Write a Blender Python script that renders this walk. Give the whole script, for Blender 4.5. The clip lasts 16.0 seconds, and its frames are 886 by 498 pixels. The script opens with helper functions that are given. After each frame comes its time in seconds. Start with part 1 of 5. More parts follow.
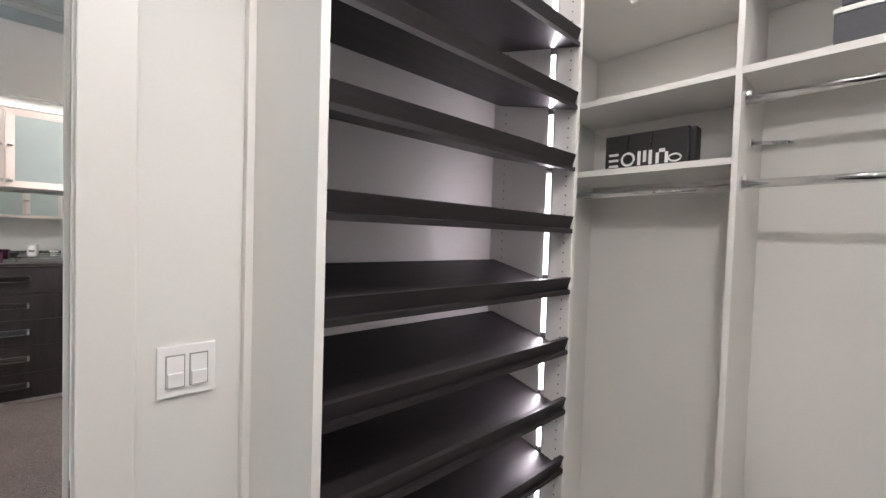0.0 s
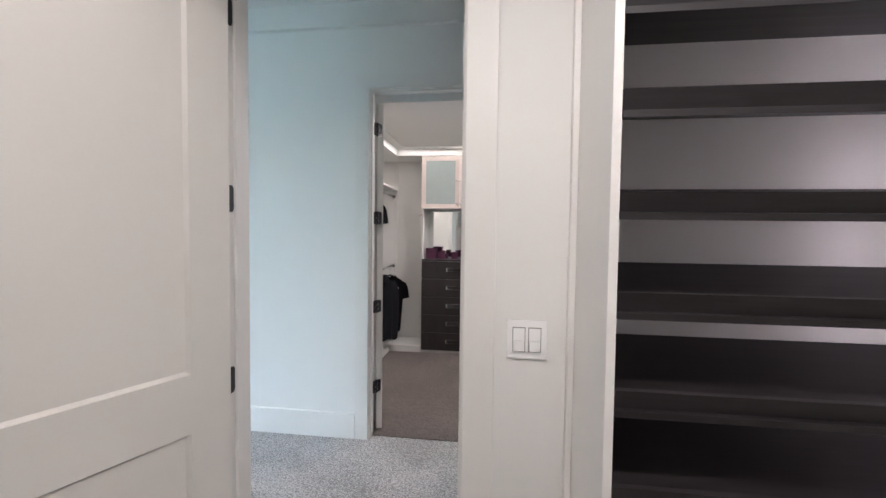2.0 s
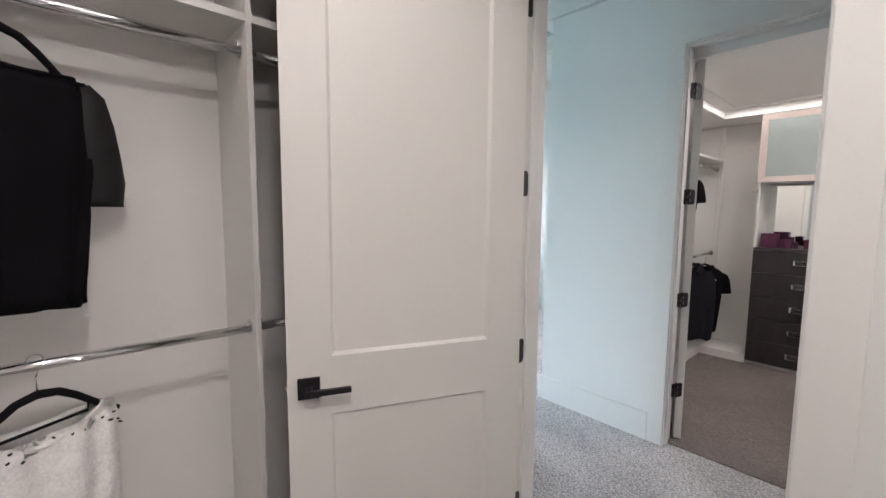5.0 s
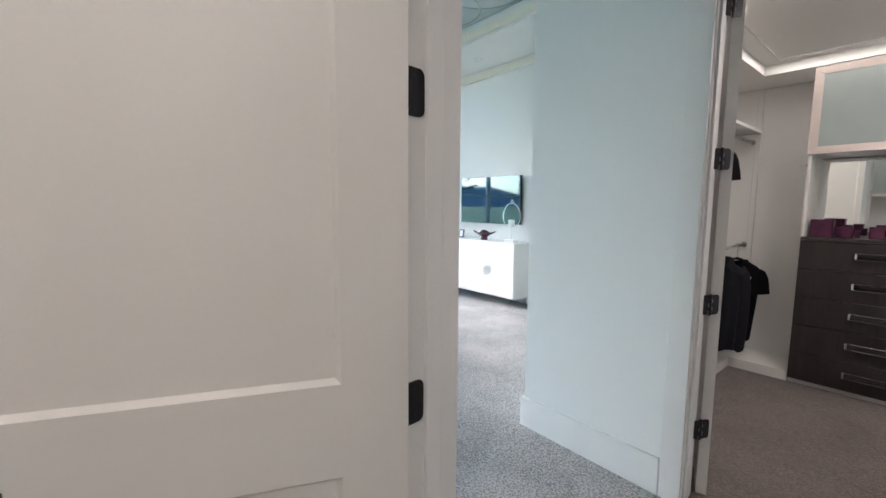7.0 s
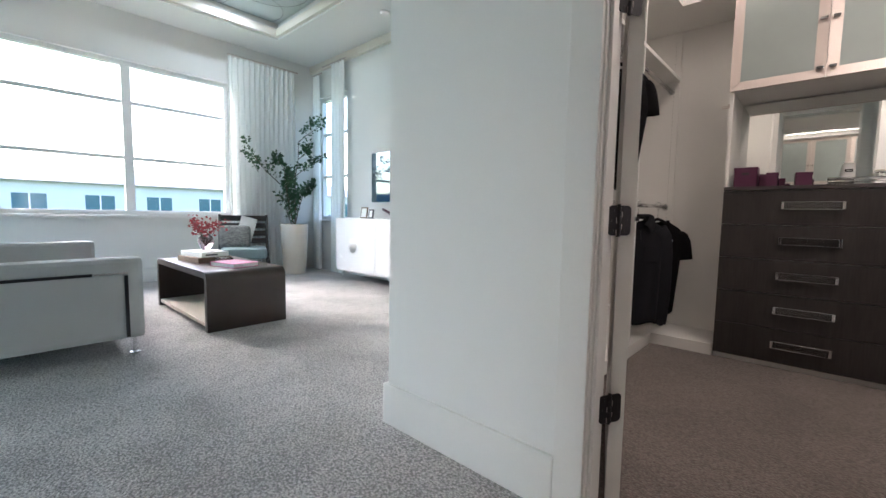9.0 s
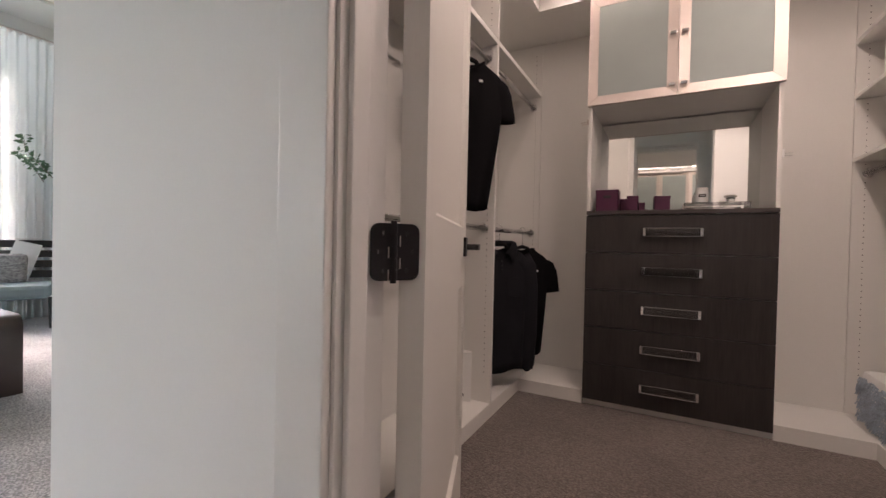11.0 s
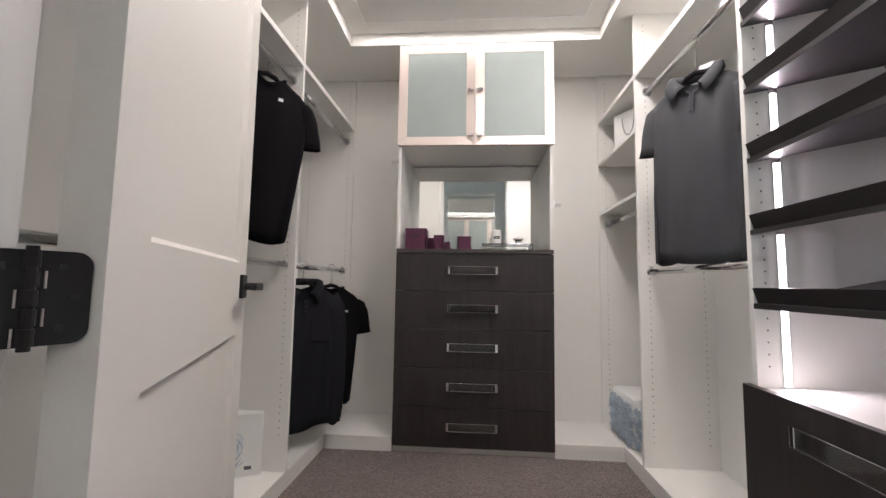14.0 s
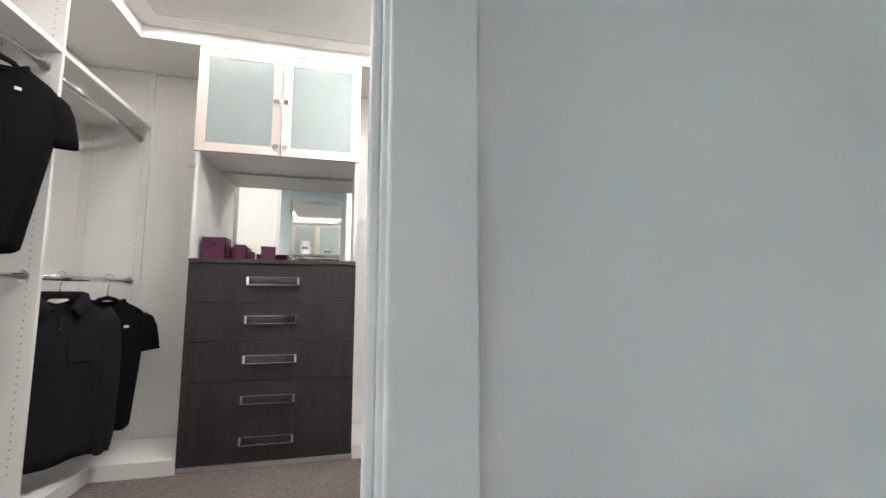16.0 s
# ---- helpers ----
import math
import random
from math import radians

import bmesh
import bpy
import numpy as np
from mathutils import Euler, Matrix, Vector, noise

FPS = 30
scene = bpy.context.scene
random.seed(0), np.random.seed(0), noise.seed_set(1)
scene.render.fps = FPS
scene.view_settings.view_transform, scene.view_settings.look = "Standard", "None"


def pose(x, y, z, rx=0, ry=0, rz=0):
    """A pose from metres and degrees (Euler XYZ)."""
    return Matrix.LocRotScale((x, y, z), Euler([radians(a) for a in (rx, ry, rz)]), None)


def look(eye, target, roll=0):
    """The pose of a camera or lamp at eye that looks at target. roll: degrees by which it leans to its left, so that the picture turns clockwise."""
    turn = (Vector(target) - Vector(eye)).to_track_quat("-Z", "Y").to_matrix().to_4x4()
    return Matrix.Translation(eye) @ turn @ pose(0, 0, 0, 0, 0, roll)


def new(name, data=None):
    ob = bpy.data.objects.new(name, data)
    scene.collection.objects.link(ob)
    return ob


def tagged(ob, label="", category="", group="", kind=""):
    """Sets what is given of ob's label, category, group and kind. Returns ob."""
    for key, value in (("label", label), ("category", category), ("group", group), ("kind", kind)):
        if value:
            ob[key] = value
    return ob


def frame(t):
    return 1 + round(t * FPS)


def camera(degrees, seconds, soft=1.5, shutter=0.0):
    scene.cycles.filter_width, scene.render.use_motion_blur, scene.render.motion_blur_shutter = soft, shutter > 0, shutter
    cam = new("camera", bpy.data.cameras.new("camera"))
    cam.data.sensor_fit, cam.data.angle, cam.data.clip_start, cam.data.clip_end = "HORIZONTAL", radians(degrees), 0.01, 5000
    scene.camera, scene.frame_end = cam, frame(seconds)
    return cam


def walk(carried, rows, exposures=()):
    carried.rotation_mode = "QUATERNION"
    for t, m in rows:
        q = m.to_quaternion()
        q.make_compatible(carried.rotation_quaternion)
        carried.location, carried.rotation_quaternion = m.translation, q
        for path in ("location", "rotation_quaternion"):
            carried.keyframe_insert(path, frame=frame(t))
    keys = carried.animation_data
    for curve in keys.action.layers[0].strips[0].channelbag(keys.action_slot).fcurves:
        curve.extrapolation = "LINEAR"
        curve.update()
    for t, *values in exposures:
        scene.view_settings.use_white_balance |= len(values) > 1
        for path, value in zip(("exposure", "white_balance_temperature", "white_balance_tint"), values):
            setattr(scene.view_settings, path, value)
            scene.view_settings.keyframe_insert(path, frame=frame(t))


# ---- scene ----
cam = camera(94.3, 16.0)
PATH = [
    (0, (0.391, 0.167, 1.489), (1.753, 1.631, 1.429), 1.8),
    (0.5, (0.422, 0.163, 1.485), (1.419, 1.896, 1.425), 1.2),
    (1, (0.441, 0.141, 1.476), (1.016, 2.055, 1.413), 1.0),
    (1.5, (0.46, 0.084, 1.479), (0.613, 2.076, 1.406), 0.9),
    (2, (0.506, 0.006, 1.482), (0.251, 1.988, 1.404), 0.7),
    (2.5, (0.538, -0.075, 1.493), (-0.073, 1.827, 1.398), 0.9),
    (3, (0.571, -0.133, 1.513), (-0.335, 1.646, 1.4), 0.8),
    (3.5, (0.594, -0.158, 1.522), (-0.544, 1.481, 1.393), 0.7),
    (4, (0.591, -0.137, 1.515), (-0.715, 1.37, 1.365), 0.6),
    (4.5, (0.569, -0.051, 1.501), (-0.854, 1.344, 1.331), 0.5),
    (7, (0.273, 0.819, 1.373), (-1.255, 2.092, 1.163), 0.5),
    (7.5, (0.211, 1.056, 1.237), (-1.286, 2.367, 1.034), 0.6),
    (8, (0.176, 1.259, 1.089), (-1.283, 2.613, 0.89), 0.7),
    (8.2, (0.169, 1.333, 1.044), (-1.272, 2.707, 0.85), 0.7),
    (10.3, (-0.007, 2.126, 0.915), (-1.117, 3.788, 0.835), 1.2),
    (10.5, (0.0, 2.205, 0.928), (-1.066, 3.896, 0.865), 1.1),
    (11, (0.027, 2.374, 0.954), (-0.923, 4.134, 0.925), 1.2),
    (11.5, (0.054, 2.485, 0.936), (-0.775, 4.306, 0.946), 1.2),
    (12, (0.063, 2.548, 0.927), (-0.64, 4.42, 0.974), 1.2),
    (12.5, (0.055, 2.569, 0.916), (-0.517, 4.484, 1.001), 1.1),
    (13, (0.043, 2.573, 0.931), (-0.391, 4.522, 1.052), 1.1),
    (13.5, (0.042, 2.571, 0.951), (-0.251, 4.544, 1.103), 1.0),
    (14, (0.064, 2.553, 0.957), (-0.085, 4.54, 1.128), 0.9),
    (14.5, (0.122, 2.526, 0.949), (0.125, 4.517, 1.136), 0.8),
    (15, (0.217, 2.488, 0.936), (0.373, 4.473, 1.13), 0.6),
    (15.5, (0.322, 2.433, 0.953), (0.635, 4.4, 1.143), 0.6),
    (16, (0.444, 2.386, 0.983), (0.916, 4.319, 1.188), 0.2),
]
EXPOSURE = [(0.0, 3.55, 5300, 8), (2.0, 3.45, 5350, 11), (4.5, 3.43, 5400, 11), (7.0, 3.15, 5450, 10), (8.2, 3.1, 5500, 8), (10.5, 2.75, 6350, 24),
            (11.5, 3.02, 6250, 20), (12.5, 3.33, 5750, 13), (13.5, 3.47, 5550, 10), (14.5, 3.5, 5300, 8), (15.0, 3.6, 5250, 6), (15.5, 3.72, 5250, 7), (16.0, 4.0, 5250, 6)]
walk(cam, [(t, look(eye, target, roll)) for t, eye, target, roll in PATH], EXPOSURE)

# ---- world, sun and lamps ----
world = bpy.data.worlds.new("sky")
scene.world = world
world.use_nodes = True
wn = world.node_tree.nodes
sky = wn.new("ShaderNodeTexSky")
sky.sky_type = "NISHITA"
sky.sun_disc = False
sky.sun_elevation = radians(35.5)
sky.sun_rotation = radians(252)
sky.dust_density = 3.0
wn["Background"].inputs["Strength"].default_value = 0.15
world.node_tree.links.new(sky.outputs["Color"], wn["Background"].inputs["Color"])

sun_data = bpy.data.lights.new("sun", "SUN")
sun_data.energy, sun_data.angle, sun_data.color = 0.35, radians(40), (1.0, 0.97, 0.92)
sun_ob = new("sun", sun_data)
sun_ob.matrix_world = look((-14.0, -4.5, 10.5), (0, 0, 0))

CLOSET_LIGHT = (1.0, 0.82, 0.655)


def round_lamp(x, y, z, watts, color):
    d = bpy.data.lights.new("downlight_or_fill_lamp", "AREA")
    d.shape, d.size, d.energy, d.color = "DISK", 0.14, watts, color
    o = new("downlight_or_fill_lamp", d)
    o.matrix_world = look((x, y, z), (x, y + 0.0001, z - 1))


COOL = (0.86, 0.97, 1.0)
# only the fourth light is seen; the other four are added fill
DOWNLIGHTS_AND_FILL = [(0.69, 0.085, 2.468, 1.7, CLOSET_LIGHT), (0.50, 3.65, 2.468, 1.0, CLOSET_LIGHT), (0.50, 4.12, 2.468, 1.0, CLOSET_LIGHT),
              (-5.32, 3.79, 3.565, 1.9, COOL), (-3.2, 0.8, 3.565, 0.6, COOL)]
for spot in DOWNLIGHTS_AND_FILL:
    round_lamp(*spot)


TAPE_IN = 0.11


def assumed_cove_lamps(x0, x1, y0, y1, z, watts_per_metre):
    """Assumed light tapes, none of them seen, along the tray ceiling's four edges, shining down."""
    x0, x1, y0, y1 = x0 + TAPE_IN, x1 - TAPE_IN, y0 + TAPE_IN, y1 - TAPE_IN
    for px, py, sx, sy in (((x0 + x1) / 2, y0, x1 - x0, 0.006), ((x0 + x1) / 2, y1, x1 - x0, 0.006), (x0, (y0 + y1) / 2, 0.006, y1 - y0), (x1, (y0 + y1) / 2, 0.006, y1 - y0)):
        d = bpy.data.lights.new("assumed_cove_lamp", "AREA")
        d.shape, d.size, d.size_y, d.energy, d.color = "RECTANGLE", sx, sy, max(sx, sy) * watts_per_metre, CLOSET_LIGHT
        o = new("assumed_cove_lamp", d)
        o.matrix_world = pose(px, py, z)


TRAY_A, TRAY_B = (-0.62, 2.0, -0.70, 0.87), (-0.70, 0.795, 3.25, 4.92)
assumed_cove_lamps(*TRAY_A, 2.477, 0.24)
assumed_cove_lamps(*TRAY_B, 2.477, 0.27)


def strip_lamp(x, y, z0, z1, facing, watts):
    d = bpy.data.lights.new("led_lamp", "AREA")
    d.shape, d.size, d.size_y, d.energy, d.color = "RECTANGLE", 0.012, z1 - z0, watts, (1.0, 0.77, 0.70)
    o = new("led_lamp", d)
    o.matrix_world = look((x, y, (z0 + z1) / 2), (x + facing[0], y + facing[1], (z0 + z1) / 2))
    return o


# added cyan fill at the unseen south window, in place of sky light
d_ = bpy.data.lights.new("south_fill_lamp", "AREA")
d_.shape, d_.size, d_.size_y, d_.energy, d_.color = "RECTANGLE", 2.3, 1.5, 3.5, (0.32, 0.92, 1.0)
south_fill_ob = new("south_fill_lamp", d_)
south_fill_ob.matrix_world = look((-4.8, -2.46, 1.25), (-4.8, 0.0, 1.25))

# ---- materials ----
def pmat(name, col, rough=0.5, metal=0.0, var=0.05, scale=3.0, fine=60.0, bump=0.05, stretch=(1, 1, 1), spec=0.5, coat=0.0, rvar=0.08, dist=0.002):
    m = bpy.data.materials.new(name)
    m.use_nodes = True
    n, l = m.node_tree.nodes, m.node_tree.links
    b = n["Principled BSDF"]
    tc, mp = n.new("ShaderNodeTexCoord"), n.new("ShaderNodeMapping")
    mp.inputs["Scale"].default_value = stretch
    l.new(tc.outputs["Object"], mp.inputs["Vector"])
    big, small = n.new("ShaderNodeTexNoise"), n.new("ShaderNodeTexNoise")
    big.inputs["Scale"].default_value, small.inputs["Scale"].default_value = scale, fine
    big.inputs["Detail"].default_value, small.inputs["Detail"].default_value = 4, 5
    add = n.new("ShaderNodeMath")
    add.operation = "ADD"
    for tex in (big, small):
        l.new(mp.outputs["Vector"], tex.inputs["Vector"])
    l.new(big.outputs["Fac"], add.inputs[0])
    l.new(small.outputs["Fac"], add.inputs[1])
    ramp = n.new("ShaderNodeMapRange")
    ramp.inputs["From Min"].default_value, ramp.inputs["From Max"].default_value = 0.65, 1.35
    l.new(add.outputs[0], ramp.inputs["Value"])
    mix = n.new("ShaderNodeMix")
    mix.data_type = "RGBA"
    mix.inputs["A"].default_value = (*[c * (1 - var) for c in col], 1)
    mix.inputs["B"].default_value = (*[min(1, c * (1 + var)) for c in col], 1)
    l.new(ramp.outputs["Result"], mix.inputs["Factor"])
    l.new(mix.outputs["Result"], b.inputs["Base Color"])
    rr = n.new("ShaderNodeMapRange")
    rr.inputs["To Min"].default_value, rr.inputs["To Max"].default_value = max(0.02, rough - rvar), min(1, rough + rvar)
    l.new(big.outputs["Fac"], rr.inputs["Value"])
    l.new(rr.outputs["Result"], b.inputs["Roughness"])
    b.inputs["Metallic"].default_value = metal
    b.inputs["Specular IOR Level"].default_value = spec
    b.inputs["Coat Weight"].default_value = coat
    if bump:
        bp = n.new("ShaderNodeBump")
        bp.inputs["Strength"].default_value, bp.inputs["Distance"].default_value = bump, dist
        l.new(small.outputs["Fac"], bp.inputs["Height"])
        l.new(bp.outputs["Normal"], b.inputs["Normal"])
    return m


def glow(name, col, strength):
    m = bpy.data.materials.new(name)
    m.use_nodes = True
    b = m.node_tree.nodes["Principled BSDF"]
    b.inputs["Base Color"].default_value = (*col, 1)
    b.inputs["Emission Color"].default_value = (*col, 1)
    b.inputs["Emission Strength"].default_value = strength
    return m


def clear(name, col, rough=0.0, ior=1.45):
    m = bpy.data.materials.new(name)
    m.use_nodes = True
    b = m.node_tree.nodes["Principled BSDF"]
    b.inputs["Base Color"].default_value = (*col, 1)
    b.inputs["Transmission Weight"].default_value = 1.0
    b.inputs["Roughness"].default_value, b.inputs["IOR"].default_value = rough, ior
    return m


def carpet(name, dark, light):
    m = bpy.data.materials.new(name)
    m.use_nodes = True
    n, l = m.node_tree.nodes, m.node_tree.links
    b = n["Principled BSDF"]
    tc = n.new("ShaderNodeTexCoord")
    tuft, patch, drag = n.new("ShaderNodeTexVoronoi"), n.new("ShaderNodeTexNoise"), n.new("ShaderNodeTexNoise")
    tuft.inputs["Scale"].default_value, patch.inputs["Scale"].default_value, drag.inputs["Scale"].default_value = 100, 2.0, 85
    patch.inputs["Detail"].default_value, patch.inputs["Distortion"].default_value = 5, 0.6
    drag.inputs["Detail"].default_value = 6
    mp = n.new("ShaderNodeMapping")
    mp.inputs["Scale"].default_value = (1, 1.2, 1)
    mp.inputs["Rotation"].default_value = (0, 0, 0.6)
    l.new(tc.outputs["Object"], mp.inputs["Vector"])
    for tex in (tuft, patch, drag):
        l.new(mp.outputs["Vector"], tex.inputs["Vector"])
    s1, s2 = n.new("ShaderNodeMath"), n.new("ShaderNodeMath")
    s1.operation, s2.operation = "MULTIPLY_ADD", "MULTIPLY_ADD"
    l.new(patch.outputs["Fac"], s1.inputs[0])
    s1.inputs[1].default_value = 0.5
    l.new(drag.outputs["Fac"], s1.inputs[2])
    l.new(tuft.outputs["Distance"], s2.inputs[0])
    s2.inputs[1].default_value = -0.5
    l.new(s1.outputs[0], s2.inputs[2])
    mr = n.new("ShaderNodeMapRange")
    mr.inputs["From Min"].default_value, mr.inputs["From Max"].default_value = 0.32, 0.78
    l.new(s2.outputs[0], mr.inputs["Value"])
    mix = n.new("ShaderNodeMix")
    mix.data_type = "RGBA"
    mix.inputs["A"].default_value, mix.inputs["B"].default_value = (*dark, 1), (*light, 1)
    l.new(mr.outputs["Result"], mix.inputs["Factor"])
    l.new(mix.outputs["Result"], b.inputs["Base Color"])
    b.inputs["Roughness"].default_value = 0.95
    b.inputs["Specular IOR Level"].default_value = 0.1
    b.inputs["Sheen Weight"].default_value = 0.25
    bp = n.new("ShaderNodeBump")
    bp.inputs["Strength"].default_value, bp.inputs["Distance"].default_value = 0.9, 0.009
    l.new(s2.outputs[0], bp.inputs["Height"])
    l.new(bp.outputs["Normal"], b.inputs["Normal"])
    return m


PAINT = pmat("wall_paint", (0.78, 0.77, 0.745), 0.75, var=0.015, scale=1.2, fine=240, bump=0.12, dist=0.0006)
CEIL = pmat("ceiling_paint", (0.80, 0.79, 0.76), 0.85, var=0.015, scale=1.0, fine=160, bump=0.1, dist=0.0006)
TRIM = pmat("trim_paint", (0.77, 0.755, 0.725), 0.42, var=0.015, scale=1.5, fine=90, bump=0.04, dist=0.0005)
DOORPAINT = pmat("door_paint", (0.74, 0.715, 0.675), 0.45, var=0.015, scale=1.5, fine=110, bump=0.05, dist=0.0005)
MELAMINE = pmat("white_melamine", (0.79, 0.775, 0.745), 0.38, var=0.018, scale=2.0, fine=180, bump=0.05, dist=0.0003)
WENGE = pmat("dark_wood_laminate", (0.028, 0.0232, 0.0225), 0.42, var=0.38, scale=2.0, fine=9, bump=0.15, stretch=(14, 14, 1.0), dist=0.0006)
SHELFWOOD_X = pmat("dark_shelf_laminate_x", (0.017, 0.0135, 0.0145), 0.5, var=0.38, scale=2.0, fine=9, bump=0.15, stretch=(1, 14, 14), dist=0.0006)
SHELFWOOD_Y = pmat("dark_shelf_laminate_y", (0.017, 0.0135, 0.0145), 0.5, var=0.38, scale=2.0, fine=9, bump=0.15, stretch=(14, 1, 14), dist=0.0006)
COUNTER = pmat("dark_counter", (0.045, 0.038, 0.036), 0.3, var=0.25, scale=2.0, fine=9, stretch=(1, 14, 14))
CHROME = pmat("chrome", (0.78, 0.78, 0.78), 0.08, 1.0, var=0.02, bump=0, rvar=0.03)
NICKEL = pmat("brushed_nickel", (0.60, 0.53, 0.49), 0.54, 1.0, var=0.05, scale=3, fine=40, bump=0.06, stretch=(40, 40, 2), dist=0.0003)
BLACKMETAL = pmat("black_metal", (0.016, 0.014, 0.016), 0.36, 0.3, var=0.2, scale=20, fine=300, bump=0.08, dist=0.0004)
SCREW = pmat("screw_metal", (0.05, 0.05, 0.05), 0.3, 0.9)
PLASTIC = pmat("white_plastic", (0.92, 0.915, 0.91), 0.25, var=0.01, bump=0)
RECESS_SHADE = pmat("recess_shade", (0.34, 0.33, 0.32), 0.7, var=0.03, bump=0)
HOLE_SHADE = pmat("hole_shade", (0.10, 0.09, 0.085), 0.8, var=0.1, bump=0)
FROST = pmat("frosted_glass", (0.31, 0.35, 0.335), 0.5, 0.0, var=0.06, scale=6, fine=420, bump=0.12, dist=0.0005, spec=0.35)
MIRROR = pmat("mirror", (0.86, 0.88, 0.86), 0.02, 1.0, var=0.0, bump=0, rvar=0.0)
ACRYLIC = clear("clear_acrylic", (0.95, 0.96, 0.96), 0.04, 1.49)
GLASS = clear("window_glass", (0.97, 0.99, 0.99), 0.0, 1.05)
CARPET_A = carpet("carpet_pile", (0.222, 0.211, 0.205), (0.67, 0.64, 0.62))
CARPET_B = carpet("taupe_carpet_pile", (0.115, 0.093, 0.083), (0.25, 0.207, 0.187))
PURPLE = pmat("purple_card", (0.078, 0.012, 0.046), 0.55, var=0.12, scale=14, fine=300, bump=0.1, dist=0.0004)
BLACKFAB = pmat("black_jersey", (0.006, 0.0055, 0.0065), 0.9, var=0.3, scale=8, fine=500, bump=0.25, spec=0.1, dist=0.0008)
NAVYFAB = pmat("charcoal_shirt_cloth", (0.010, 0.010, 0.013), 0.85, var=0.3, scale=8, fine=500, bump=0.25, spec=0.25, dist=0.0008)
GREYFAB = pmat("grey_polo_cloth", (0.052, 0.052, 0.057), 0.85, var=0.14, scale=8, fine=600, bump=0.25, spec=0.25, dist=0.0008)
LACE = pmat("white_lace", (0.86, 0.84, 0.82), 0.85, var=0.12, scale=30, fine=120, bump=0.9, spec=0.2, dist=0.003)
SHEER = pmat("sheer_black_sleeve", (0.0045, 0.0042, 0.0047), 0.7, var=0.3, scale=20, fine=400, bump=0.2, dist=0.001)
VELVET = pmat("black_velvet_hanger", (0.008, 0.007, 0.008), 0.9, var=0.2, fine=500, bump=0.2, spec=0.2)
WHITEMARK = pmat("white_print", (0.8, 0.8, 0.8), 0.6, bump=0)
BLUEFAB = pmat("blue_woven_basket", (0.47, 0.54, 0.62), 0.9, var=0.25, scale=40, fine=160, bump=0.8, dist=0.004)
BLACKCARD = pmat("black_card", (0.022, 0.02, 0.021), 0.45, var=0.1, bump=0.05)
GREYBOX = pmat("grey_box", (0.075, 0.075, 0.085), 0.6, var=0.1)
BRIGHTWHITE = pmat("white_card", (0.82, 0.815, 0.80), 0.5, var=0.02, bump=0.03)
LED = glow("led_diffuser", (1.0, 0.84, 0.74), 0.6)
LAMPGLOW = glow("downlight_or_fill_lens", (1.0, 0.92, 0.84), 1.5)


# ---- mesh helpers ----
def add_box(bm, x0, x1, y0, y1, z0, z1, bevel=0.0, turn=None):
    r = bmesh.ops.create_cube(bm, size=1.0)
    vs = r["verts"]
    for v in vs:
        v.co = Vector(((x0 + x1) / 2 + v.co.x * (x1 - x0), (y0 + y1) / 2 + v.co.y * (y1 - y0), (z0 + z1) / 2 + v.co.z * (z1 - z0)))
    if turn is not None:
        bmesh.ops.transform(bm, matrix=turn, verts=vs)
    if bevel:
        es = list({e for v in vs for e in v.link_edges})
        bmesh.ops.bevel(bm, geom=es, offset=bevel, segments=2, profile=0.6, affect="EDGES")
    return bm


def box(x0, x1, y0, y1, z0, z1, bevel=0.0, turn=None):
    return add_box(bmesh.new(), x0, x1, y0, y1, z0, z1, bevel, turn)


def add_tube(bm, pts, radii, seg=10, squash=None, cap=True, side=None):
    """A tube along pts; squash flattens it across the direction side."""
    pts = [Vector(p) for p in pts]
    if not hasattr(radii, "__len__"):
        radii = [radii] * len(pts)
    rings = []
    up = Vector(side) if side else None
    for i, p in enumerate(pts):
        d = (pts[min(i + 1, len(pts) - 1)] - pts[max(i - 1, 0)]).normalized()
        ref = up if up else (Vector((0, 0, 1)) if abs(d.z) < 0.9 else Vector((1, 0, 0)))
        a = (ref - d * ref.dot(d)).normalized()
        b = d.cross(a)
        k = squash if squash else 1.0
        rings.append([bm.verts.new(p + (a * math.cos(2 * math.pi * j / seg) * k + b * math.sin(2 * math.pi * j / seg)) * radii[i]) for j in range(seg)])
    for r0, r1 in zip(rings, rings[1:]):
        for j in range(seg):
            bm.faces.new((r0[j], r0[(j + 1) % seg], r1[(j + 1) % seg], r1[j]))
    if cap:
        bm.faces.new(rings[0][::-1])
        bm.faces.new(rings[-1])
    return bm


def tube(pts, radii, seg=10, **k):
    return add_tube(bmesh.new(), pts, radii, seg, **k)


def lathe(profile, seg=24, at=(0, 0, 0)):
    """A turned body from (radius, height) pairs."""
    bm = bmesh.new()
    rings = [[bm.verts.new((at[0] + r * math.cos(2 * math.pi * j / seg), at[1] + r * math.sin(2 * math.pi * j / seg), at[2] + z)) for j in range(seg)] for r, z in profile]
    for r0, r1 in zip(rings, rings[1:]):
        for j in range(seg):
            bm.faces.new((r0[j], r0[(j + 1) % seg], r1[(j + 1) % seg], r1[j]))
    bm.faces.new(rings[0][::-1])
    bm.faces.new(rings[-1])
    return bm


def obj(name, bm, material, smooth=False):
    bmesh.ops.recalc_face_normals(bm, faces=bm.faces)
    me = bpy.data.meshes.new(name)
    bm.to_mesh(me)
    bm.free()
    me.materials.append(material)
    if smooth:
        for p in me.polygons:
            p.use_smooth = True
    return new(name, me)


def part(name, bm, material, parent, label="", smooth=False):
    o = obj(name, bm, material, smooth)
    o.parent = parent
    return tagged(o, label)


